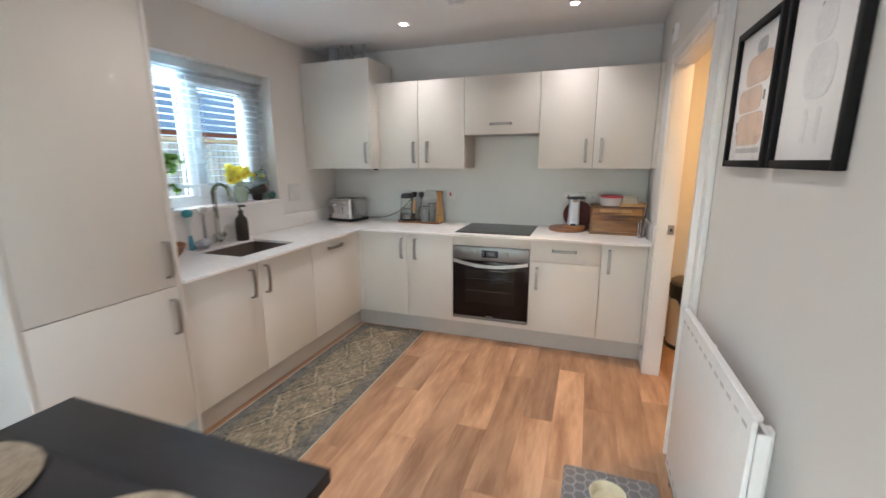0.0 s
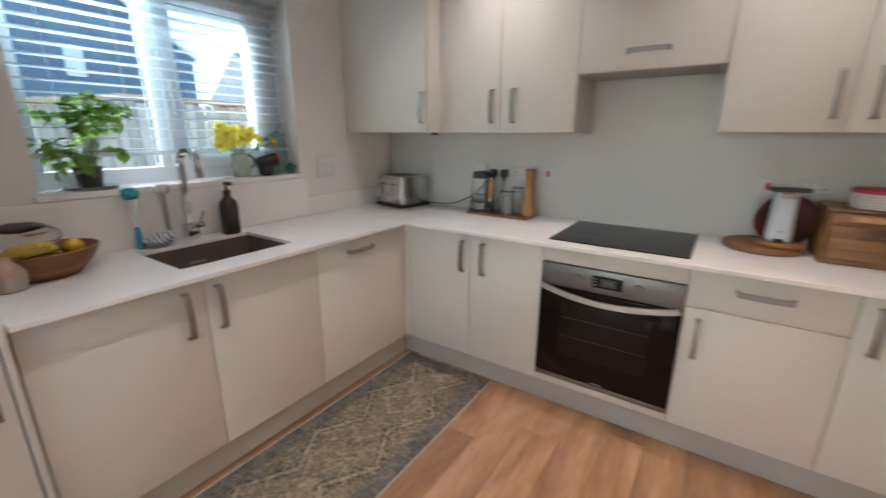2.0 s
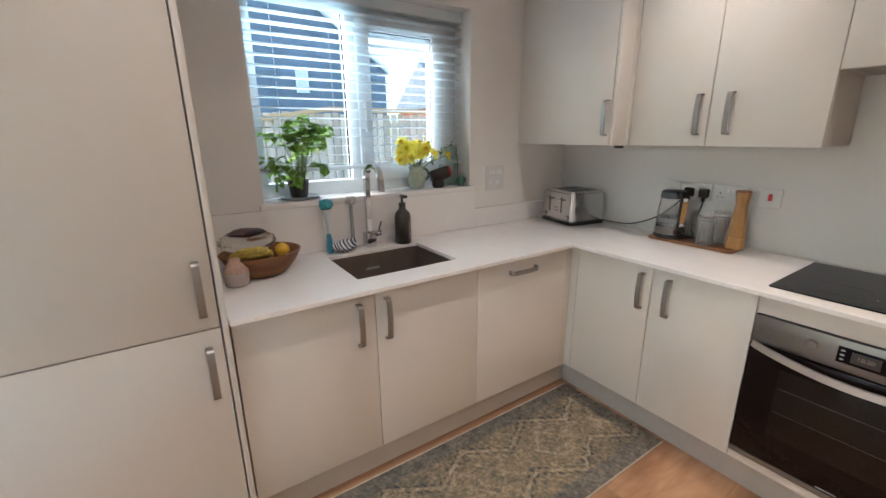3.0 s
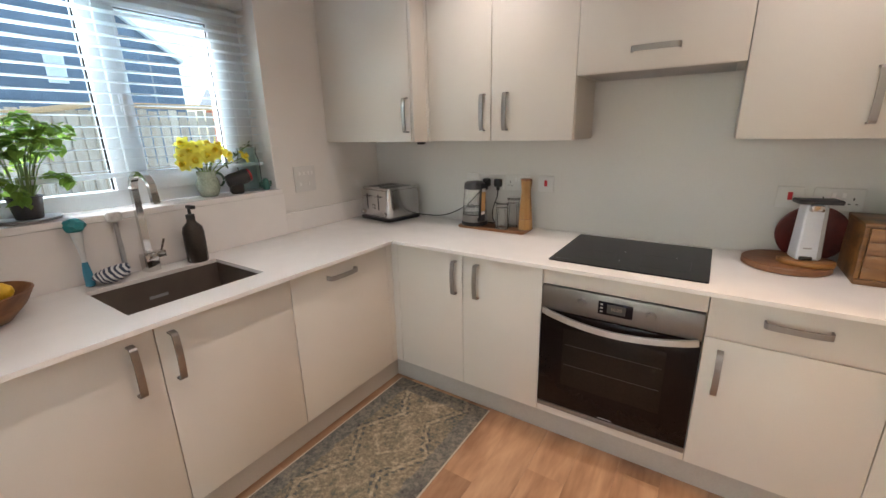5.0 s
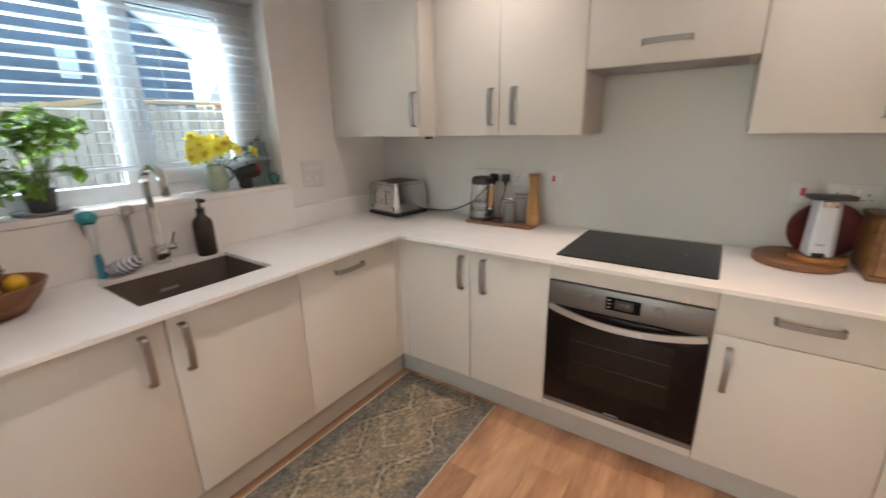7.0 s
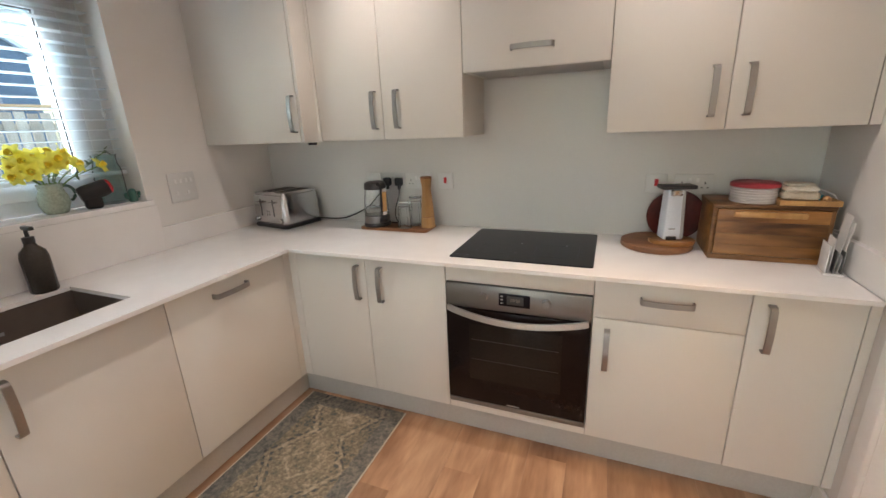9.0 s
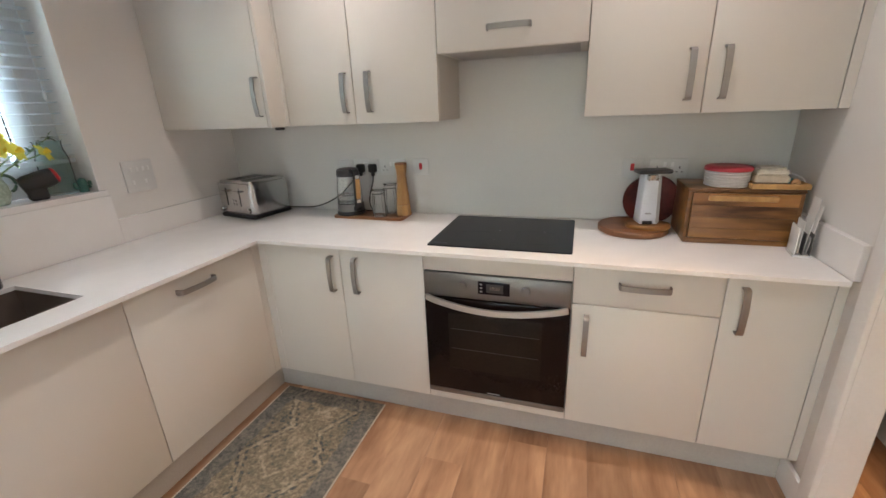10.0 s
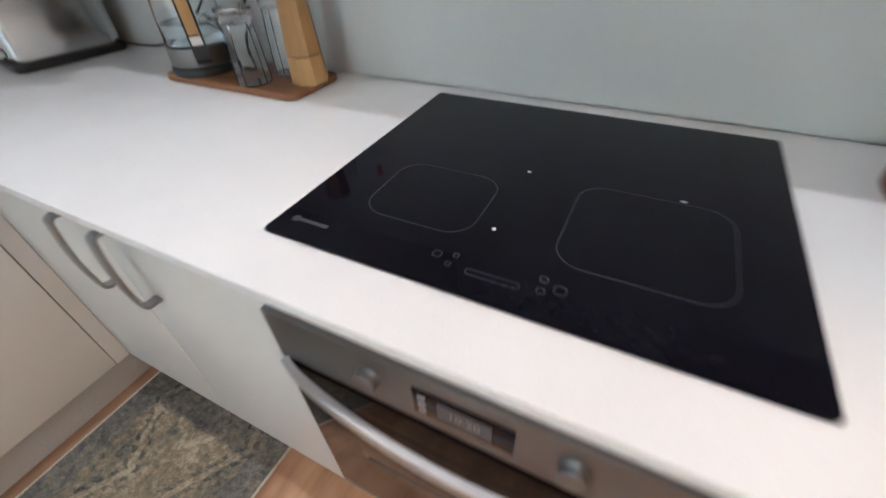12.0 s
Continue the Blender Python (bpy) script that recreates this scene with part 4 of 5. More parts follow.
part("handle", lathe([(0.012, 0), (0.016, 0.004), (0.014, 0.06), (0.009, 0.095)], 16), BLUEPL, brush)
part("stem", lathe([(0.007, 0.0955), (0.010, 0.14), (0.018, 0.20), (0.020, 0.212)], 14), mat("frosted_stem", (0.70, 0.76, 0.78), 0.35), brush)
bm = bmesh.new()
bmesh.ops.create_icosphere(bm, subdivisions=3, radius=1)
for v in bm.verts:
    q = 1 + 0.25 * noise.noise(v.co * 6)
    v.co = Vector((v.co.x * 0.028 * q, v.co.y * 0.034 * q, 0.235 + v.co.z * 0.026 * q))
part("head", bm, TEAL, brush, "teal bristle head")
b2 = thing("dish_brush", "grey-handled dish brush standing behind the tap", "brush", pose(-0.60, -0.955, WTZ + 0.0005))
part("handle", lathe([(0.010, 0), (0.009, 0.12), (0.008, 0.22)], 12), GREYPL, b2)
part("head", lathe([(0.012, 0.2205), (0.026, 0.228), (0.028, 0.25), (0.020, 0.262), (0, 0.264)], 18), mat("pale_bristle", (0.55, 0.55, 0.53), 0.8, vary=0.2, scale=80), b2)
bm = bmesh.new()
bmesh.ops.create_icosphere(bm, subdivisions=4, radius=1)
for v in bm.verts:
    q = 1 + 0.22 * noise.noise(v.co * 1.8)
    v.co = Vector((v.co.x * 0.048 * q, v.co.y * 0.062 * q, 0.030 + v.co.z * 0.0295 * (1 + 0.1 * noise.noise(v.co * 2)) + 0.018 * max(0, v.co.y) ** 2))
STRIPE = bpy.data.materials.new("striped_cloth")
STRIPE.use_nodes = True
sn, sl = STRIPE.node_tree.nodes, STRIPE.node_tree.links
stc, swv, srp = sn.new("ShaderNodeTexCoord"), sn.new("ShaderNodeTexWave"), sn.new("ShaderNodeValToRGB")
swv.inputs["Scale"].default_value, swv.inputs["Distortion"].default_value, swv.bands_direction = 26, 2.0, "DIAGONAL"
srp.color_ramp.elements[0].position, srp.color_ramp.elements[1].position = 0.45, 0.55
srp.color_ramp.elements[0].color, srp.color_ramp.elements[1].color = (0.06, 0.08, 0.13, 1), (0.72, 0.74, 0.76, 1)
sl.new(stc.outputs["Object"], swv.inputs["Vector"])
sl.new(swv.outputs["Fac"], srp.inputs[0])
sl.new(srp.outputs[0], sn["Principled BSDF"].inputs["Base Color"])
sn["Principled BSDF"].inputs["Roughness"].default_value = 0.9
solid("dish_cloth", bm, STRIPE, "crumpled navy and white striped dish cloth", "cloth", pose(-0.555, -1.015, WTZ + 0.001, 0, 0, 20))

# ---- on the sill ----
SZ = WZ0 + 0.0305
blind = thing("venetian_blind", "white venetian blind lowered with open slats", "blind")
part("headrail", boxes((-0.762, -0.706, WY0 + 0.004, WY1 - 0.004, WZ1 - 0.055, WZ1 - 0.002), bevel=0.002), BLIND, blind)
slatm = mesh("slat", boxes((-0.025, 0.025, WY0 + 0.008, WY1 - 0.008, -0.0011, 0.0011)), BLIND)
for k in range(17):
    s = new("slat", slatm)
    s.parent = blind
    s.matrix_basis = pose(-0.735, 0, WZ1 - 0.085 - 0.0435 * k, 0, -3, 0)
part("bottom_rail", boxes((-0.760, -0.710, WY0 + 0.008, WY1 - 0.008, 1.258, 1.276), bevel=0.002), BLIND, blind)
for y in (-1.22, -0.77, -0.32):
    part("ladder_cord", sweep([(-0.709, y, 1.276), (-0.709, y, WZ1 - 0.055)], 0.0009, 6), BLIND, blind)
part("pull_cord", sweep([(-0.702, WY1 - 0.05, 1.55), (-0.702, WY1 - 0.05, WZ1 - 0.055)], 0.0014, 6), BLIND, blind)
part("cord_weight", lathe([(0.004, 0), (0.007, 0.01), (0.004, 0.035)], 12, centre=(-0.702, WY1 - 0.05, 1.515)), BLIND, blind)


def blade(bm, at, along, up, length, width, droop=0.25, cup=0.15):
    """One leaf: a pointed oval of a few faces with a fold along the middle."""
    a, u = Vector(along).normalized(), Vector(up)
    s = a.cross(u).normalized()
    u = s.cross(a).normalized()
    rows = []
    for t, w in ((0, 0.06), (0.25, 0.8), (0.55, 1.0), (0.82, 0.6), (1, 0.03)):
        c = Vector(at) + a * length * t - u * droop * length * t * t
        rows.append([bm.verts.new(c - s * w * width / 2 + u * cup * width * w), bm.verts.new(c), bm.verts.new(c + s * w * width / 2 + u * cup * width * w)])
    for p, q in zip(rows, rows[1:]):
        for k in (0, 1):
            bm.faces.new((p[k], p[k + 1], q[k + 1], q[k]))


rnd = random.Random(7)
plant = thing("potted_basil", "leafy green basil plant in a dark pot", "plant", pose(-0.722, -1.165, SZ))
part("saucer", lathe([(0.055, 0), (0.088, 0.004), (0.094, 0.012), (0.088, 0.012), (0.055, 0.007), (0, 0.007)], 32), GREYPL, plant, "grey saucer")
part("pot", lathe([(0.036, 0.0075), (0.039, 0.01), (0.049, 0.083), (0.052, 0.084), (0.052, 0.090), (0.046, 0.090), (0.044, 0.078), (0, 0.078)], 28), DARKGREY, plant, "dark grey plastic pot")
sb, lb = bmesh.new(), bmesh.new()
for i in range(22):
    ang, lean_ = rnd.uniform(0, 2 * math.pi), rnd.uniform(0.15, 1.0)
    h = rnd.uniform(0.16, 0.315) * (1.10 - 0.62 * lean_ * rnd.random())
    ex, ey = 0.085 * lean_ * math.cos(ang), 0.165 * lean_ * math.sin(ang)
    ex = max(-0.07, min(0.12, ex))
    pts = smooth([(0.02 * math.cos(ang), 0.02 * math.sin(ang), 0.078), (ex * 0.5, ey * 0.45, 0.078 + h * 0.6), (ex, ey, 0.078 + h)], 4)
    sweep(pts, [0.0028 - 0.0014 * k / (len(pts) - 1) for k in range(len(pts))], 5, bm=sb)
    for k in range(rnd.randint(6, 10)):
        p = pts[rnd.randint(len(pts) - 4, len(pts) - 1)] if k > 3 else pts[-1]
        a2 = rnd.uniform(0, 2 * math.pi)
        d = Vector((0.8 * math.cos(a2), math.sin(a2), rnd.uniform(-0.6, 0.7)))
        q = p + d * rnd.uniform(0.004, 0.016)
        blade(lb, q, d, (0.3, 0, 1), rnd.uniform(0.032, 0.052), rnd.uniform(0.030, 0.046), rnd.uniform(0.1, 0.55), 0.24)
for i in range(9):
    ang = math.pi * (1.5 + rnd.uniform(-0.45, 0.45)) if i < 6 else math.pi * (0.5 + rnd.uniform(-0.4, 0.4))
    q = Vector((0.075 * math.cos(ang) + 0.02, 0.15 * math.sin(ang) * rnd.uniform(0.6, 1.0), rnd.uniform(0.06, 0.16)))
    pts = smooth([(0.02 * math.cos(ang), 0.02 * math.sin(ang), 0.078), (q.x * 0.6, q.y * 0.6, 0.16), tuple(q)], 4)
    sweep(pts, 0.0018, 5, bm=sb)
    for k in range(5):
        d = Vector((rnd.uniform(-0.4, 0.8), rnd.uniform(-1, 1), rnd.uniform(-0.8, 0.2)))
        blade(lb, pts[-1 - k % 3], d, (0.4, 0, 1), rnd.uniform(0.030, 0.048), rnd.uniform(0.026, 0.042), 0.3, 0.25)
tagged(part("stem", sb, STEM, plant), kind="stuff")
lv = part("leaves", lb, LEAF, plant, "cupped green leaves")
tagged(lv, kind="stuff")

jug = thing("flower_jug", "pale green ceramic jug of yellow daffodils", "vase", pose(-0.715, -0.512, SZ))
part("jug", lathe([(0.034, 0), (0.040, 0.004), (0.052, 0.04), (0.050, 0.07), (0.040, 0.095), (0.043, 0.122), (0.039, 0.122), (0.036, 0.095), (0.045, 0.06), (0, 0.012)], 32), mat("green_glaze", (0.42, 0.50, 0.40), 0.25, vary=0.3, scale=22), jug)
part("jug_handle", sweep(arc((0, 0.047, 0.075), 0.034, -65, 90, 10, (0, 1, 0), (0, 0, 1)), 0.006, 8), mat("green_glaze_dark", (0.10, 0.17, 0.13), 0.25), jug)
fl = thing("daffodil_bunch", "bunch of yellow daffodils with green sprigs", "flowers", pose(-0.715, -0.512, SZ))
sb, lb = bmesh.new(), bmesh.new()
heads = [(0.02, -0.09, 0.20), (0.045, -0.055, 0.165), (0.05, -0.01, 0.185), (0.03, 0.045, 0.21), (0.0, -0.02, 0.245), (0.0, 0.02, 0.26), (-0.02, 0.075, 0.235), (0.02, -0.055, 0.235), (0.035, 0.165, 0.165), (0.01, 0.055, 0.27), (0.055, 0.02, 0.225), (0.04, -0.10, 0.15), (0.03, 0.09, 0.185), (0.0, -0.075, 0.275)]
for hx, hy, hz in heads:
    hy, hz = hy * 1.12, 0.208 + (hz - 0.21) * 0.65
    pts = smooth([(0, hy * 0.08, 0.06), (hx * 0.3, hy * 0.35, 0.13), (hx, hy, hz)], 4)
    sweep(pts, 0.0025, 6, bm=sb)
    yb, ob_ = bmesh.new(), bmesh.new()
    n = Vector((rnd.uniform(0.3, 0.9), hy * 5 + rnd.uniform(-0.4, 0.4), rnd.uniform(-0.3, 0.6))).normalized()
    t1 = n.cross(Vector((0, 0, 1))).normalized()
    t2 = n.cross(t1)
    for k in range(6):
        d = t1 * math.cos(k * math.pi / 3) + t2 * math.sin(k * math.pi / 3)
        blade(yb, Vector((hx, hy, hz)), d + n * 0.15, n, 0.043, 0.030, 0.12, 0.1)
    c = Vector((hx, hy, hz))
    rings = []
    for rr, dd in ((0.006, 0), (0.008, 0.012), (0.013, 0.022)):
        rings.append([ob_.verts.new(c + n * dd + rr * (1 + 0.1 * (k % 2)) * (t1 * math.cos(k * math.pi / 6) + t2 * math.sin(k * math.pi / 6))) for k in range(12)])
    for a, b in zip(rings, rings[1:]):
        for k in range(12):
            ob_.faces.new((a[k], a[(k + 1) % 12], b[(k + 1) % 12], b[k]))
    head = part("flower", yb, YELLOW, fl, "bright yellow petals")
    part("trumpet", ob_, ORANGEY, head)
for ey, ez, ex in ((0.235, 0.235, 0.0), (0.19, 0.21, 0.02), (-0.12, 0.25, 0.0), (0.10, 0.25, -0.02)):
    pts = smooth([(0, 0, 0.08), (ex * 0.5, ey * 0.5, ez * 0.7), (ex, ey, ez)], 5)
    sweep(pts, 0.002, 5, bm=sb)
    for k in range(16):
        p = pts[rnd.randint(5, len(pts) - 1)]
        blade(lb, p, (rnd.uniform(-1, 1), rnd.uniform(-1, 1), rnd.uniform(-0.4, 0.8)), (0, 0, 1), rnd.uniform(0.018, 0.035), 0.012)
tagged(part("stem", sb, STEM, fl), kind="stuff")
tagged(part("sprigs", lb, mat("sprig_leaf", (0.07, 0.13, 0.05), 0.5, vary=0.3, scale=30), fl, "dark green sprigs"), kind="stuff")
solid("glass_vase", lathe([(0.052, 0), (0.056, 0.006), (0.056, 0.15), (0.046, 0.185), (0.046, 0.215), (0.052, 0.222), (0.048, 0.222), (0.042, 0.215), (0.042, 0.185), (0.052, 0.148), (0.052, 0.01), (0, 0.010)], 32, centre=(-0.735, -0.275, SZ)), GREENGLASS, "empty pale green glass vase in the window", "vase")
gad = thing("jar_gadget", "black gadget with a red end on the sill", "gadget", pose(-0.668, -0.392, SZ, 0, 0, 70) @ Matrix.Scale(1.2, 4))
part("base", boxes((-0.03, 0.022, -0.024, 0.024, 0, 0.045), bevel=0.01, seg=3), BLACK, gad)
bm = lathe([(0.026, -0.045), (0.03, -0.03), (0.03, 0.03), (0.027, 0.045)], 22)
bmesh.ops.transform(bm, matrix=pose(0.005, 0, 0.062, 0, 74, 0), verts=bm.verts)
part("barrel", bm, BLACK, gad)
bm = lathe([(0.026, 0), (0.027, 0.004), (0.018, 0.010), (0, 0.011)], 22)
bmesh.ops.transform(bm, matrix=pose(0.049, 0, 0.0745, 0, 74, 0), verts=bm.verts)
part("end_cap", bm, RED, gad, "red end cap")
cac = thing("cactus_ornament", "small green cactus ornament on the sill", "ornament", pose(-0.675, -0.228, SZ))
GREENC = mat("cactus_green", (0.05, 0.16, 0.13), 0.4, vary=0.2, scale=40)
part("stem", lathe([(0.016, 0), (0.018, 0.005), (0.017, 0.045), (0.012, 0.058), (0, 0.062)], 16), GREENC, cac)
for sgn in (-1, 1):
    part("arm", sweep(smooth([(0, 0.012 * sgn, 0.02), (0, 0.028 * sgn, 0.022), (0, 0.030 * sgn, 0.045)], 4), 0.007, 10), GREENC, cac)

# ---- ceiling fittings ----
for x, y in SPOTS:
    d = thing("downlight", "recessed white downlight, switched on", "downlight", pose(x, y, CEIL), "ceiling downlights")
    part("bezel", lathe([(0.030, -0.0005), (0.044, -0.0005), (0.044, -0.004), (0.034, -0.008), (0.030, -0.004)], 32), WHITEPL, d)
    part("lens", lathe([(0.0, -0.0085), (0.022, -0.0080), (0.023, -0.0060), (0, -0.0055)], 24), LIGHTON, d, "glowing lens")
al = thing("smoke_alarm", "round white ceiling smoke alarm", "smoke alarm", pose(0.93, -0.29, CEIL))
part("base", lathe([(0.052, -0.012), (0.055, -0.008), (0.055, -0.0005)], 32), WHITEPL, al)
part("cover", lathe([(0.02, -0.038), (0.040, -0.034), (0.048, -0.0125)], 32), WHITEPL, al)
th = thing("door_sensor", "small white sensor box above the doorway", "sensor", pose(XR - 0.0005, -0.02, 2.10))
part("box", boxes((-0.026, 0, -0.04, 0.03, 0, 0.10), bevel=0.006), WHITEPL, th)
part("lens", boxes((-0.0285, -0.0262, -0.022, 0.012, 0.05, 0.082), bevel=0.001), GREYPL, th)

# ---- rug ----
RX0, RX1, RY0, RY1 = -0.050, 0.535, -1.95, 0.078
RUG = bpy.data.materials.new("faded_rug")
RUG.use_nodes = True
n, ln = RUG.node_tree.nodes, RUG.node_tree.links


def node(kind, op=None, *ins):
    q = n.new("ShaderNode" + kind)
    if op:
        q.operation = op
    for i, v in enumerate(ins):
        if v is None:
            continue
        if isinstance(v, (int, float)):
            q.inputs[i].default_value = v
        else:
            ln.new(v, q.inputs[i])
    return q.outputs[0]


tc = n.new("ShaderNodeTexCoord")
warp = n.new("ShaderNodeTexNoise")
warp.inputs["Scale"].default_value = 20
warp.inputs["Detail"].default_value = 3
ln.new(tc.outputs["Object"], warp.inputs["Vector"])
sep = n.new("ShaderNodeSeparateXYZ")
ln.new(tc.outputs["Object"], sep.inputs[0])
wv = node("Math", "MULTIPLY_ADD", warp.outputs[0], 0.034, -0.017)
px = node("Math", "ABSOLUTE", node("Math", "ADD", sep.outputs[0], wv))
py = node("Math", "ADD", sep.outputs[1], wv)
half = (RX1 - RX0) / 2
# hexagonal medallions along the runner, with cream zigzag outlines and small flowers inside
wy = node("Math", "PINGPONG", py, 0.19)
zig = node("Math", "SUBTRACT", px, node("Math", "MULTIPLY_ADD", wy, 0.62, 0.075))
band = node("Math", "ABSOLUTE", zig)
cream = node("Math", "LESS_THAN", band, 0.009)
outer = node("Math", "GREATER_THAN", zig, 0.009)
dark = node("Math", "MULTIPLY", node("Math", "GREATER_THAN", band, 0.012), node("Math", "LESS_THAN", band, 0.026))
dash = node("Math", "GREATER_THAN", node("Math", "SINE", node("Math", "MULTIPLY", py, 190.0)), -0.1)
core = node("Math", "ADD", node("Math", "MULTIPLY", px, 0.9), node("Math", "PINGPONG", node("Math", "ADD", py, 0.19), 0.19))
ring = node("Math", "LESS_THAN", node("Math", "ABSOLUTE", node("Math", "SUBTRACT", core, 0.085)), 0.008)
heart = node("Math", "LESS_THAN", core, 0.040)
small = node("Math", "GREATER_THAN", node("Math", "MULTIPLY", node("Math", "SINE", node("Math", "MULTIPLY", px, 75.0)), node("Math", "SINE", node("Math", "MULTIPLY", py, 62.0))), 0.40)
wear = n.new("ShaderNodeTexNoise")
wear.inputs["Scale"].default_value, wear.inputs["Detail"].default_value = 66, 6
wear.inputs["Roughness"].default_value = 0.65
ln.new(tc.outputs["Object"], wear.inputs["Vector"])
fade = n.new("ShaderNodeTexNoise")
fade.inputs["Scale"].default_value, fade.inputs["Detail"].default_value = 9, 3
ln.new(tc.outputs["Object"], fade.inputs["Vector"])
base = node("Math", "ADD", node("Math", "MULTIPLY_ADD", wear.outputs[0], 0.8, 0.08), node("Math", "MULTIPLY_ADD", fade.outputs[0], 0.35, -0.105))
fig = node("Math", "SUBTRACT", node("Math", "MULTIPLY", node("Math", "MAXIMUM", cream, ring), 0.075), node("Math", "MULTIPLY", node("Math", "MULTIPLY", dark, dash), 0.13))
fig = node("Math", "SUBTRACT", fig, node("Math", "MULTIPLY", node("Math", "MAXIMUM", heart, node("Math", "MULTIPLY", outer, 0.6)), 0.045))
fig = node("Math", "SUBTRACT", fig, node("Math", "MULTIPLY", small, 0.045))
mixv = node("Math", "ADD", base, fig)
ramp = n.new("ShaderNodeValToRGB")
els = ramp.color_ramp.elements
els[0].position, els[0].color = 0.24, (0.045, 0.045, 0.042, 1)
els[1].position, els[1].color = 0.72, (0.46, 0.395, 0.29, 1)
for pos, c in ((0.36, (0.085, 0.10, 0.105, 1)), (0.46, (0.175, 0.158, 0.115, 1)), (0.57, (0.27, 0.230, 0.160, 1))):
    e = els.new(pos)
    e.color = c
ln.new(mixv, ramp.inputs[0])
rb = n.new("ShaderNodeValToRGB")
els = rb.color_ramp.elements
els[0].position, els[0].color = 0.28, (0.042, 0.047, 0.049, 1)
els[1].position, els[1].color = 0.72, (0.30, 0.275, 0.215, 1)
e = els.new(0.50)
e.color = (0.145, 0.145, 0.132, 1)
ln.new(mixv, rb.inputs[0])
edge_y = node("Math", "MINIMUM", node("Math", "SUBTRACT", (RY1 - RY0) / 2, node("Math", "ABSOLUTE", sep.outputs[1])), node("Math", "SUBTRACT", half, node("Math", "ABSOLUTE", sep.outputs[0])))
border = node("Math", "LESS_THAN", node("Math", "ADD", edge_y, node("Math", "MULTIPLY", wv, 1.2)), 0.088)
bm_ = n.new("ShaderNodeMix")
bm_.data_type = "RGBA"
ln.new(border, bm_.inputs["Factor"])
ln.new(ramp.outputs[0], bm_.inputs["A"])
ln.new(rb.outputs[0], bm_.inputs["B"])
ln.new(bm_.outputs["Result"], n["Principled BSDF"].inputs["Base Color"])
n["Principled BSDF"].inputs["Roughness"].default_value = 0.95
fib = n.new("ShaderNodeTexNoise")
fib.inputs["Scale"].default_value = 350
ln.new(tc.outputs["Object"], fib.inputs["Vector"])
bp = n.new("ShaderNodeBump")
bp.inputs["Strength"].default_value, bp.inputs["Distance"].default_value = 0.5, 0.003
ln.new(fib.outputs[0], bp.inputs["Height"])
ln.new(bp.outputs[0], n["Principled BSDF"].inputs["Normal"])
rug = thing("runner_rug", "faded blue and beige patterned runner rug", "rug", pose((RX0 + RX1) / 2, (RY0 + RY1) / 2, 0.0))
hy = (RY1 - RY0) / 2
part("rug_surface", boxes((-half + 0.006, half - 0.006, -hy, hy, 0.0005, 0.007), bevel=0.0015), RUG, rug)
for s in (-1, 1):
    part("bound_edge", sweep([(s * (half - 0.002), -hy, 0.0045), (s * (half - 0.002), hy, 0.0045)], 0.004, 8), mat("rug_binding", (0.52, 0.46, 0.38), 0.9, vary=0.15, scale=60), rug, "cream bound edge")

# ---- east wall: pictures, radiator ----


def picture(label, m, w, h, paint, strokes):
    """A framed sheet on the wall, hung in the local x-z plane and facing -y."""
    e = thing("framed_picture", label, "picture", m, "pictures on the wall")
    f = 0.022
    part("frame", boxes((0, f, -0.022, -0.001, 0, h), (w - f, w, -0.022, -0.001, 0, h), (f, w - f, -0.022, -0.001, 0, f), (f, w - f, -0.022, -0.001, h - f, h), bevel=0.0015), FRAMEBLACK, e, "black wooden frame")
    part("sheet", boxes((f, w - f, -0.008, -0.004, f, h - f)), PAPER, e)
    for x0, x1, z0, z1, mt in strokes:
        part("print", slab(rounded(x0, x1, z0, z1, min(x1 - x0, z1 - z0) * 0.4), 0, 0.001), mt, e).matrix_basis = pose(0, -0.008, 0, 90)
    g = part("glazing", boxes((f, w - f, -0.014, -0.012, f, h - f)), GLAZING, e)
    g.visible_shadow = False
    return e


FRAMEBLACK = mat("frame_black", (0.006, 0.006, 0.007), 0.6, vary=0.2, scale=30, Specular_IOR_Level=0.25)
PEACH = mat("print_peach", (0.64, 0.45, 0.32), 0.8, vary=0.25, scale=15)
GREYINK = mat("print_grey", (0.48, 0.48, 0.47), 0.8, vary=0.25, scale=15)
PALE = mat("print_pale", (0.71, 0.71, 0.70), 0.8, vary=0.15, scale=15)
INK = mat("print_ink", (0.16, 0.15, 0.14), 0.8, vary=0.3, scale=15)
picture("black-framed print of peach and grey shapes", pose(XP, -1.14, 1.398, 0, 0, -90), 0.37, 0.445, PEACH, [(0.07, 0.30, 0.07, 0.17, PEACH), (0.06, 0.26, 0.175, 0.25, PEACH), (0.10, 0.31, 0.255, 0.345, PEACH), (0.17, 0.25, 0.345, 0.39, GREYINK), (0.06, 0.075, 0.12, 0.15, INK), (0.27, 0.285, 0.20, 0.23, INK), (0.09, 0.30, 0.045, 0.06, GREYINK), (0.20, 0.235, 0.352, 0.356, INK), (0.07, 0.10, 0.235, 0.24, INK), (0.12, 0.15, 0.18, 0.184, INK), (0.24, 0.27, 0.14, 0.144, INK)])
picture("black-framed pale grey line drawing", pose(XP, -1.545, 1.398, 0, 0, -90), 0.357, 0.445, PALE, [(0.12, 0.26, 0.16, 0.28, PALE), (0.14, 0.23, 0.285, 0.37, PALE), (0.15, 0.17, 0.06, 0.14, PALE), (0.21, 0.23, 0.06, 0.14, PALE), (0.155, 0.165, 0.365, 0.372, INK), (0.205, 0.215, 0.37, 0.377, INK)])

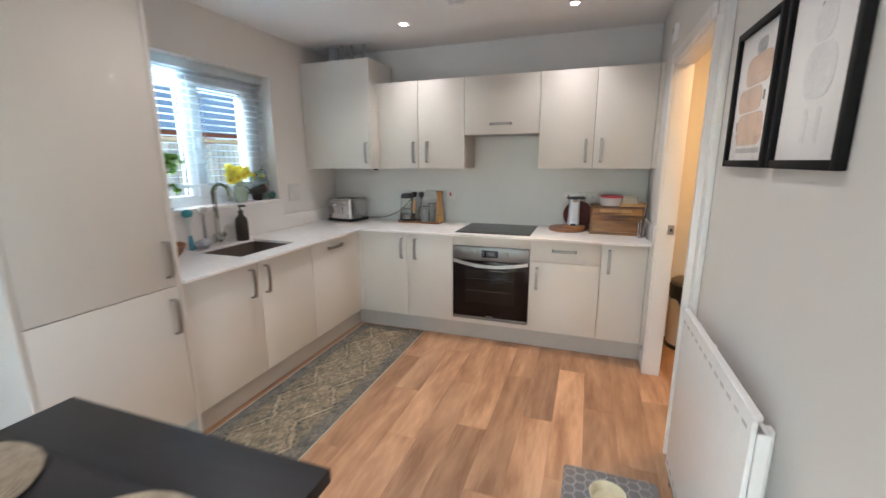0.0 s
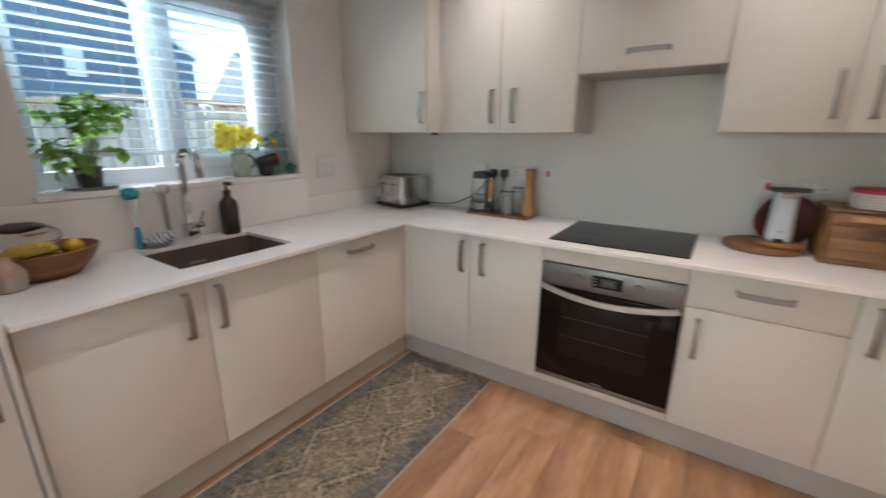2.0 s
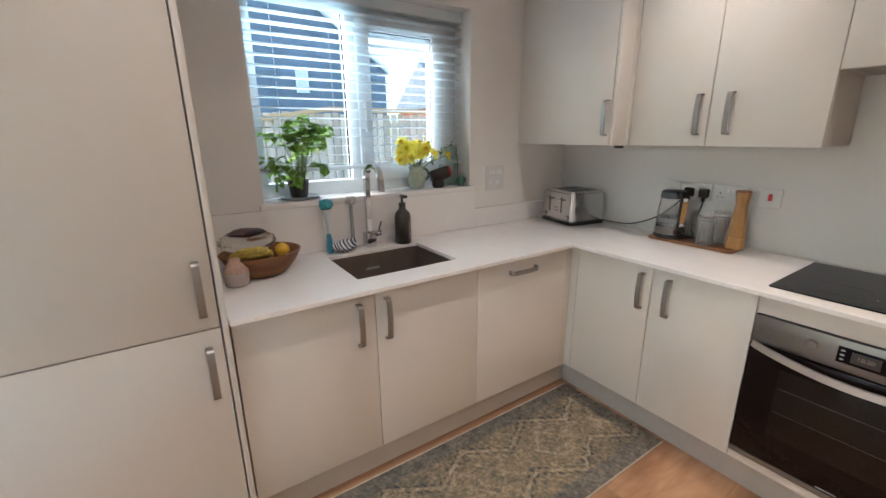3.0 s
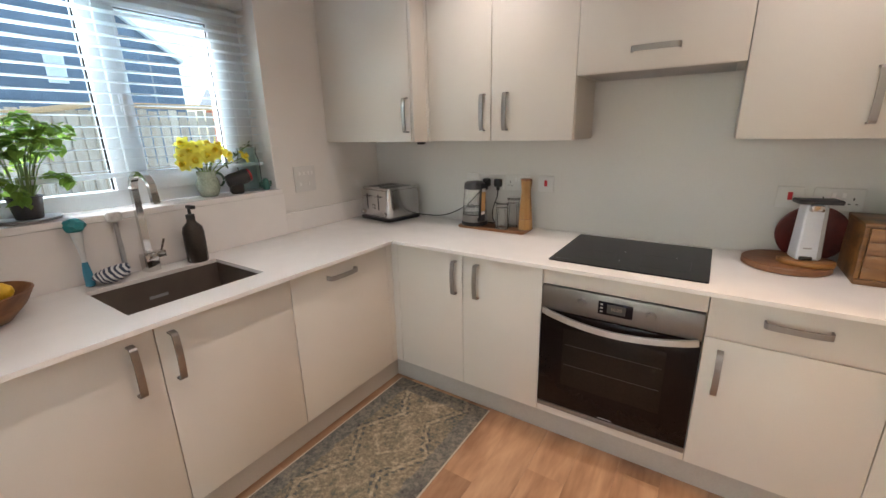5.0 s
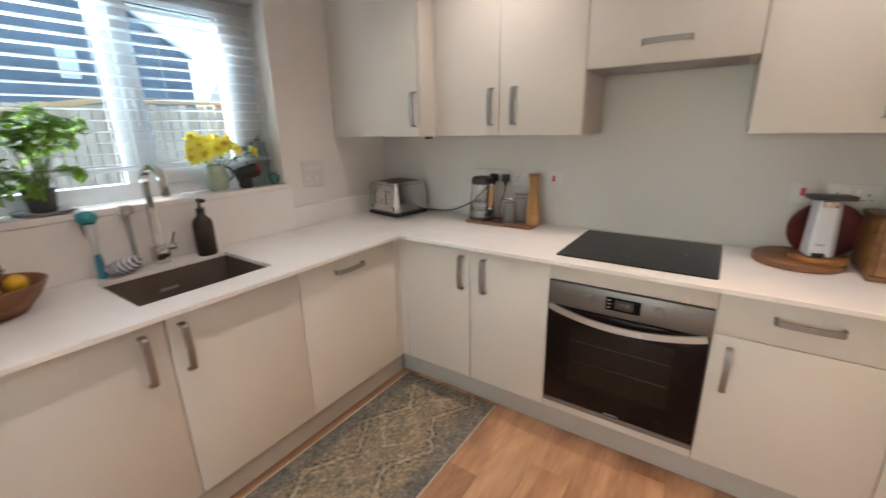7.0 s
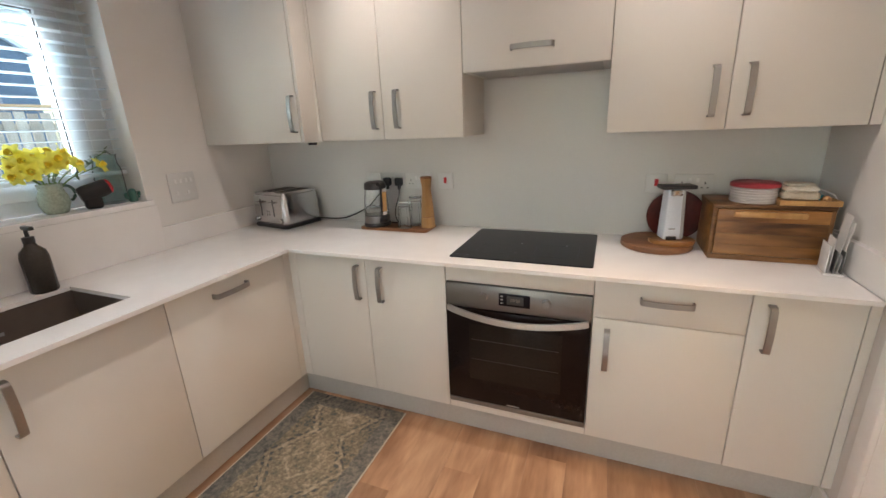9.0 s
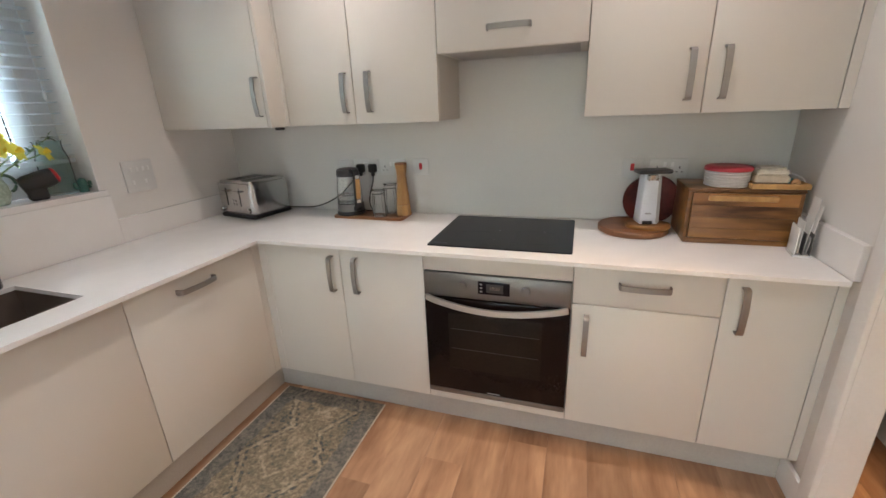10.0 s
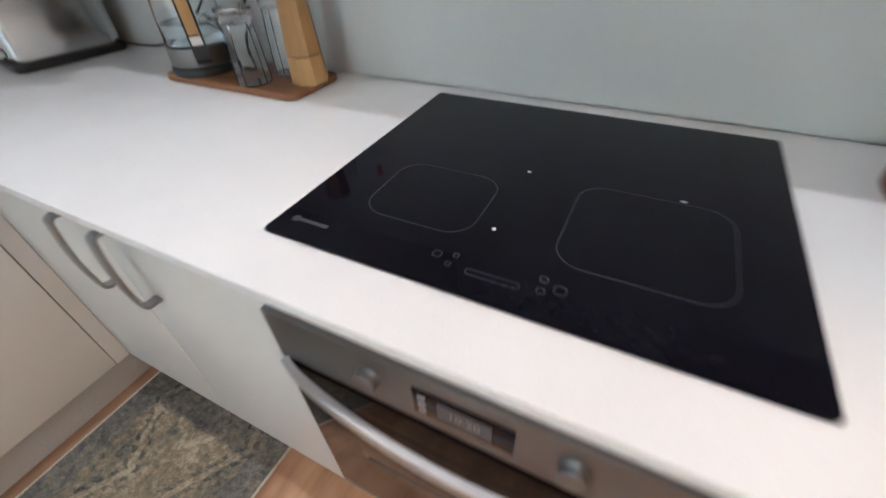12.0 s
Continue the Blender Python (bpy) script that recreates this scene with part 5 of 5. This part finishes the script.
rad = thing("radiator", "white panel radiator on the wall", "radiator")
R0, R1, RZ0, RZ1, RX = -1.925, -1.175, 0.13, 0.845, 2.168
part("front_panel", boxes((RX, RX + 0.014, R0, R1, RZ0, RZ1 - 0.012), bevel=0.004), WHITEPL, rad)
part("back_panel", boxes((RX + 0.042, RX + 0.054, R0 + 0.02, R1 - 0.02, RZ0 + 0.01, RZ1 - 0.06), bevel=0.004), WHITEPL, rad)
part("side_cover", boxes((RX + 0.0145, RX + 0.0415, R0, R0 + 0.003, RZ0 + 0.01, RZ1 - 0.045)), WHITEPL, rad)
part("side_cover", boxes((RX + 0.0145, RX + 0.0415, R1 - 0.003, R1, RZ0 + 0.01, RZ1 - 0.045)), WHITEPL, rad)
part("top_grille", boxes((RX - 0.001, RX + 0.022, R0, R1, RZ1 - 0.0115, RZ1), bevel=0.003), WHITEPL, rad)
slotm = mesh("slot", boxes((-0.0006, 0.0006, -0.017, 0.017, -0.005, 0.005), bevel=0.0004), mat("slot_shade", (0.55, 0.55, 0.55), 0.5))
for k in range(12):
    for z in (RZ1 - 0.045, RZ0 + 0.035):
        s = new("slot", slotm)
        s.parent = rad
        s.matrix_basis = pose(RX - 0.0003, R1 - 0.04 - 0.061 * k, z)
for y in (R0 + 0.12, R1 - 0.12):
    part("bracket", boxes((RX + 0.0545, XP - 0.001, y - 0.015, y + 0.015, 0.2, 0.75)), WHITEPL, rad)
part("valve", lathe([(0.014, 0), (0.016, 0.01), (0.016, 0.05), (0.012, 0.06)], 16, centre=(RX + 0.035, R1 + 0.03, 0.10)), WHITEPL, rad)
part("pipe", sweep([(RX + 0.035, R1 + 0.03, 0.001), (RX + 0.035, R1 + 0.03, 0.10)], 0.008, 10), NICKEL, rad)
part("pipe", sweep([(RX + 0.035, R1 + 0.03, 0.14), (RX + 0.035, R1 - 0.004, 0.14)], 0.009, 10), NICKEL, rad)

# pet mat and bowl by the radiator
pm = thing("pet_mat", "grey mat with a pale hexagon pattern", "mat", pose(1.75, -1.60, 0.0))
part("base", slab(rounded(0, 0.40, 0, 0.44, 0.02), 0.0005, 0.004), mat("mat_grey", (0.20, 0.20, 0.21), 0.8, vary=0.15, scale=20), pm)
hexm = bmesh.new()
R = 0.030
for i in range(9):
    for j in range(11):
        cx, cy = 0.03 + i * R * 1.5, 0.03 + j * R * 1.732 + (R * 0.866 if i % 2 else 0)
        if cx > 0.38 or cy > 0.42:
            continue
        outer = [hexm.verts.new((cx + 0.98 * R * math.cos(k * math.pi / 3), cy + 0.98 * R * math.sin(k * math.pi / 3), 0.0044)) for k in range(6)]
        inner = [hexm.verts.new((cx + 0.88 * R * math.cos(k * math.pi / 3), cy + 0.88 * R * math.sin(k * math.pi / 3), 0.0044)) for k in range(6)]
        for k in range(6):
            hexm.faces.new((outer[k], outer[(k + 1) % 6], inner[(k + 1) % 6], inner[k]))
part("hexagon_lines", hexm, mat("mat_line", (0.42, 0.42, 0.43), 0.8), pm, "pale hexagon outlines", soft=False)
solid("pet_bowl", lathe([(0.055, 0), (0.062, 0.003), (0.075, 0.048), (0.072, 0.052), (0.056, 0.012), (0, 0.010)], 36, centre=(1.935, -1.345, 0.005)), CREAM, "cream ceramic pet bowl on the grey mat", "bowl")

# ---- dining table ----
tb = thing("dining_table", "black-stained plank dining table", "table")
TX0, TX1, TY0, TY1, TH = 0.385, 1.272, -3.85, -2.29, 0.75
w = (TY1 - TY0) / 9
for k in range(9):
    part("plank", boxes((TX0, TX1, TY0 + w * k + 0.0008, TY0 + w * (k + 1) - 0.0008, TH - 0.035, TH), bevel=0.002), BLACKWOOD, tb)
part("apron", boxes((TX0 + 0.06, TX1 - 0.06, TY1 - 0.09, TY1 - 0.07, TH - 0.13, TH - 0.0355)), BLACKWOOD, tb)
part("apron", boxes((TX0 + 0.06, TX1 - 0.06, TY0 + 0.07, TY0 + 0.09, TH - 0.13, TH - 0.0355)), BLACKWOOD, tb)
for x in (TX0 + 0.05, TX1 - 0.12):
    for y in (TY0 + 0.06, TY1 - 0.13):
        part("leg", boxes((x, x + 0.07, y, y + 0.07, 0.001, TH - 0.036), bevel=0.004), BLACKWOOD, tb)
WOVEN = mat("seagrass", (0.42, 0.35, 0.26), 0.9, vary=0.3, scale=30, fine=160, bump=0.5)
matbm = bmesh.new()
pts = []
for k in range(15 * 22 + 1):
    a = 2 * math.pi * k / 22
    r = 0.006 + 0.0118 * k / 22
    pts.append((r * math.cos(a), r * math.sin(a), 0.005 + 0.0012 * (k % 2)))
sweep(pts, 0.0056, 6, bm=matbm)
pmesh = mesh("placemat", matbm, WOVEN, True)
MATS = [(0.555, -2.645), (1.04, -2.638)]
for x, y in MATS:
    o = new("placemat", pmesh)
    o.matrix_world = pose(x, y, TH + 0.0005)
    tagged(o, "round pale woven seagrass placemat on the table", "placemat", "placemats")

# ---- beyond the doorway ----
struct("half_wall", boxes((2.69, 2.80, -0.9, YB - 0.002, 0, 0.875), bevel=0.003), WALL, "low painted wall beside the bin", "wall")
struct("baseboard_hall", boxes((2.69, 2.80, -0.9155, -0.9005, 0, 0.12), bevel=0.003), GLOSSWHITE, "white painted skirting on the low wall", "skirting")
hl = thing("hall_light", "round warm ceiling light in the utility space", "ceiling light", pose(2.9, -0.35, CEIL))
part("base", lathe([(0.11, -0.03), (0.11, -0.0005)], 32), WHITEPL, hl)
part("diffuser", lathe([(0.0, -0.062), (0.07, -0.056), (0.105, -0.0305), (0, -0.0305)], 32), HALLON, hl, "glowing diffuser")
pb = thing("pedal_bin", "cream pedal bin with a black liner and open lid", "bin", pose(2.545, 0.47, 0))
part("body", lathe([(0.115, 0.03), (0.122, 0.035), (0.122, 0.50), (0.118, 0.505)], 36), mat("bin_cream", (0.55, 0.47, 0.36), 0.35, vary=0.08), pb)
part("base_ring", lathe([(0.124, 0.001), (0.126, 0.005), (0.124, 0.0295)], 36), BLACK, pb)
part("pedal", boxes((-0.03, 0.03, -0.155, -0.12, 0.006, 0.018), bevel=0.004), STEEL, pb)
part("rim", lathe([(0.124, 0.5055), (0.126, 0.51), (0.124, 0.53), (0.10, 0.545), (0, 0.546)], 36), STEEL, pb, "shiny steel lid")
bm = lathe([(0.1215, 0.40), (0.128, 0.41), (0.130, 0.49), (0.1265, 0.503)], 24)
for v in bm.verts:
    q = noise.noise(v.co * 18)
    v.co.x *= 1 + 0.06 * abs(q)
    v.co.y *= 1 + 0.06 * abs(q)
    if v.co.z < 0.45:
        v.co.z += 0.07 * q - 0.02
part("liner", bm, BLACK, pb, "black bin liner folded over the rim")
sc = solid("dust_pan", boxes((2.56, 2.668, 0.26, 0.30, 0.30, 0.42), (2.60, 2.63, 0.27, 0.29, 0.42, 0.56), bevel=0.008), BLACK, "black dustpan hanging on the low wall", "dustpan")
sc.matrix_world = pose(0.018, 0, 0)
org = thing("wall_organiser", "black framed memo board with white strings and ribbons", "memo board", pose(2.795, YB - 0.001, 1.42))
part("frame", boxes((0, 0.03, -0.02, 0, 0, 0.36), (0.27, 0.30, -0.02, 0, 0, 0.36), (0.03, 0.27, -0.02, 0, 0.33, 0.36), (0.03, 0.27, -0.02, 0, 0, 0.03), (0.03, 0.27, -0.018, 0, 0.17, 0.19), bevel=0.003), BLACK, org)
part("board", boxes((0.03, 0.27, -0.008, -0.001, 0.03, 0.33)), mat("memo_board", (0.55, 0.42, 0.28), 0.85, vary=0.1), org)
for k in range(4):
    part("string", sweep([(0.0, -0.022, 0.05 + 0.08 * k), (0.12, -0.022, 0.11 + 0.08 * k)], 0.003, 6), WHITEPL, org)
part("photo", boxes((0.06, 0.15, -0.012, -0.0085, 0.06, 0.15)), mat("photo_green", (0.35, 0.36, 0.12), 0.6, vary=0.4, scale=20), org)
PURPLE = mat("purple_ribbon", (0.12, 0.08, 0.42), 0.6, vary=0.2)
for x0, x1 in ((0.03, 0.005), (0.05, 0.085)):
    part("ribbon", sweep(smooth([(x0, -0.026, 0.02), ((x0 + x1) / 2, -0.03, -0.08), (x1, -0.026, -0.21)], 5), 0, flat=(0.004, 0.026), up=(0, 0.2, 1)), PURPLE, org, "hanging purple ribbon")
TANLABEL = mat("bottle_label", (0.50, 0.36, 0.20), 0.7)


def bottle(label, m, h, r):
    e = thing("wine_bottle", label, "bottle", m, "bottles on the low wall")
    part("glass", lathe([(r - 0.002, 0), (r, 0.004), (r, h * 0.58), (r * 0.85, h * 0.66), (0.015, h * 0.76), (0.0135, h - 0.01)], 24), BLACK, e)
    part("cap", lathe([(0.0155, h - 0.0095), (0.0155, h), (0.0, h)], 16), DARKGREY, e)
    part("label", lathe([(r + 0.0004, h * 0.16), (r + 0.0006, h * 0.165), (r + 0.0006, h * 0.45), (r + 0.0004, h * 0.455)], 24), TANLABEL, e, "tan paper label")


bottle("dark wine bottle standing on the low wall", pose(2.745, 0.50, 0.8755), 0.235, 0.034)
bottle("taller dark wine bottle standing on the low wall", pose(2.752, 0.33, 0.8755), 0.285, 0.039)
bm = bmesh.new()
bmesh.ops.create_icosphere(bm, subdivisions=3, radius=1)
for v in bm.verts:
    q = 1 + 0.12 * noise.noise(v.co * 2)
    v.co = Vector((v.co.x * 0.048 * q, v.co.y * 0.055 * q, max(0.0, 0.050 + v.co.z * 0.055 * q)))
solid("wicker_pot", bm, mat("wicker_brown", (0.30, 0.15, 0.06), 0.8, vary=0.35, scale=30, fine=140, bump=0.5), "round brown wicker pot on the low wall", "pot", pose(2.742, 0.21, 0.8755))

# ---- outside the window ----
struct("ground", boxes((-600, 600, -600, 600, -0.35, -0.16)), GROUND, "grey paved ground outside", "ground")
struct("patio", boxes((-3.2, XL - DEPTH - 0.002, -7, 9, -0.1595, -0.10)), GROUND, "pale paving slabs outside the window", "paving")
fence = thing("garden_fence", "new pale timber close-board garden fence", "fence", pose(-6.0, 0, -0.16), kind="")
bd = [mesh("board", boxes((-0.011, 0.011, -0.058, 0.058, 0.03, 1.96 + 0.012 * q), bevel=0.002), FENCE) for q in range(3)]
for k in range(150):
    o = new("board", bd[(k * 7) % 3])
    o.parent = fence
    o.matrix_basis = pose(0.004 * ((k * 5) % 3), -7.0 + 0.142 * k, 0)
for z in (0.4, 1.1, 1.75):
    part("rail", boxes((-0.06, -0.018, -7.1, 14.4, z, z + 0.08)), FENCE, fence)
part("panel", boxes((-0.0172, -0.0115, -7.1, 0.8, 0.03, 1.95)), FENCE, fence, "solid pale timber panel")
ORANGEWOOD = wood("raw_timber", (0.52, 0.31, 0.15), (0.70, 0.47, 0.26), 0.8, "Y", 7, 3, 0.1)
part("cap", boxes((-0.05, 0.05, 0.8, 14.4, 2.0, 2.075), bevel=0.004), ORANGEWOOD, fence, "fresh orange timber cap")
bm = boxes((-0.05, 0.05, -2.5, 0.8, 2.0, 2.075), bevel=0.004)
for v in bm.verts:
    v.co.z -= (0.8 - v.co.y) * 0.16
part("cap", bm, ORANGEWOOD, fence)

GX0 = -13.0
h1 = thing("clad_house", "gabled house end clad in blue-grey slates", "house", pose(GX0, 0, -0.16))
E0, EY, PITCH = 3.82, 5.43, 0.72
PK = -0.8
pz = E0 + (EY - PK) * PITCH


def gable(y0, y1, ridge, eave, slope, x0, x1):
    bm = bmesh.new()
    top = eave + (y1 - ridge) * slope
    prof = [(y0, 0), (y1, 0), (y1, eave), (ridge, top), (y0, eave)]
    f = bm.faces.new([bm.verts.new((x1, y, z)) for y, z in prof])
    ext = bmesh.ops.extrude_face_region(bm, geom=[f])["geom"]
    bmesh.ops.translate(bm, verts=[v for v in ext if isinstance(v, bmesh.types.BMVert)], vec=(x0 - x1, 0, 0))
    return bm


part("wall", gable(2 * PK - EY, EY, PK, E0, PITCH, -8, 0), SLATE, h1, soft=False)
z = 0.3
while z < pz - 0.3:
    y1 = EY if z + 0.25 < E0 else PK + (pz - z - 0.26) / PITCH
    part("cladding_course", boxes((0.002, 0.03, 2 * PK - y1, y1, z, z + 0.245)), SLATE, h1, soft=False)
    z += 0.25
for s in (-1, 1):
    y1 = PK + s * (EY - PK + 0.12)
    part("verge", sweep([(0.06, PK, pz + 0.06), (0.06, y1, E0 - 0.03)], 0, flat=(0.10, 0.16), up=(1, 0, 0)), UPVC, h1, "white verge board")
    bm = bmesh.new()
    prof = [(PK, pz + 0.02), (y1, E0 - 0.06), (y1, E0 + 0.09), (PK, pz + 0.17)]
    f = bm.faces.new([bm.verts.new((0.0, y, q)) for y, q in prof])
    ext = bmesh.ops.extrude_face_region(bm, geom=[f])["geom"]
    bmesh.ops.translate(bm, verts=[v for v in ext if isinstance(v, bmesh.types.BMVert)], vec=(-8.1, 0, 0))
    part("roof", bm, SLATE, h1, soft=False)
hw = part("window", boxes((0.031, 0.07, 2.24, 2.64, 2.96, 3.71)), UPVC, h1, "small white window", soft=False)
part("pane", boxes((0.0705, 0.075, 2.29, 2.59, 3.01, 3.66)), mat("far_pane", (0.75, 0.80, 0.85), 0.1), hw, soft=False)
for y in (0.4, 3.4, 4.6, -2.2):
    part("corner_strip", boxes((0.031, 0.042, y, y + 0.05, 0.2, min(E0 + 1, 5.0) if y < 4.2 else 4.0)), GREYPL, h1, soft=False)

h2 = thing("brick_house", "red brick house with a grey tiled roof", "house", pose(-21.0, 0, -0.16))
part("wall", boxes((-7, 0, 14.0, 26, 0, 3.5)), BRICK, h2, soft=False)
TILE = mat("grey_tile", (0.20, 0.22, 0.25), 0.7, vary=0.25, scale=2, fine=25, bump=0.3)
bm = bmesh.new()
f = bm.faces.new([bm.verts.new(v) for v in ((0.4, 13.7, 3.4), (-3.5, 13.7, 6.4), (-7.4, 13.7, 3.4))])
ext = bmesh.ops.extrude_face_region(bm, geom=[f])["geom"]
bmesh.ops.translate(bm, verts=[v for v in ext if isinstance(v, bmesh.types.BMVert)], vec=(0, 14, 0))
part("roof", bm, TILE, h2, "grey tiled roof", soft=False)
for y in (15.3, 17.8, 20.3):
    q = part("window", boxes((0.001, 0.06, y, y + 1.1, 1.9, 3.1)), UPVC, h2, soft=False)
    part("pane", boxes((0.0605, 0.066, y + 0.08, y + 1.02, 1.98, 3.02)), mat("dark_pane", (0.12, 0.14, 0.16), 0.1), q, soft=False)

# ---- floor planks ----
PW, PL = 0.165, 1.05
pl = mesh("plank", boxes((-PW / 2 + 0.0003, PW / 2 - 0.0003, -PL / 2 + 0.0003, PL / 2 - 0.0003, -0.004, 0.0), bevel=0.0005, seg=1), PLANK)
x, row = -0.56, 0
while x < 3.75:
    y = YF - 0.1 - (row * 0.43) % PL
    while y < YB:
        if y + PL > YF - 0.1 and not (x > 2.5 and y + PL < -1.7):
            o = new("plank", pl)
            o.parent = floor
            o.matrix_basis = pose(x, min(y + PL / 2, YB - PL / 2) if y + PL > YB else y + PL / 2, -0.0002 * ((row * 3) % 4) - (0.0007 if y + PL > YB else 0))
        y += PL
    x, row = x + PW, row + 1
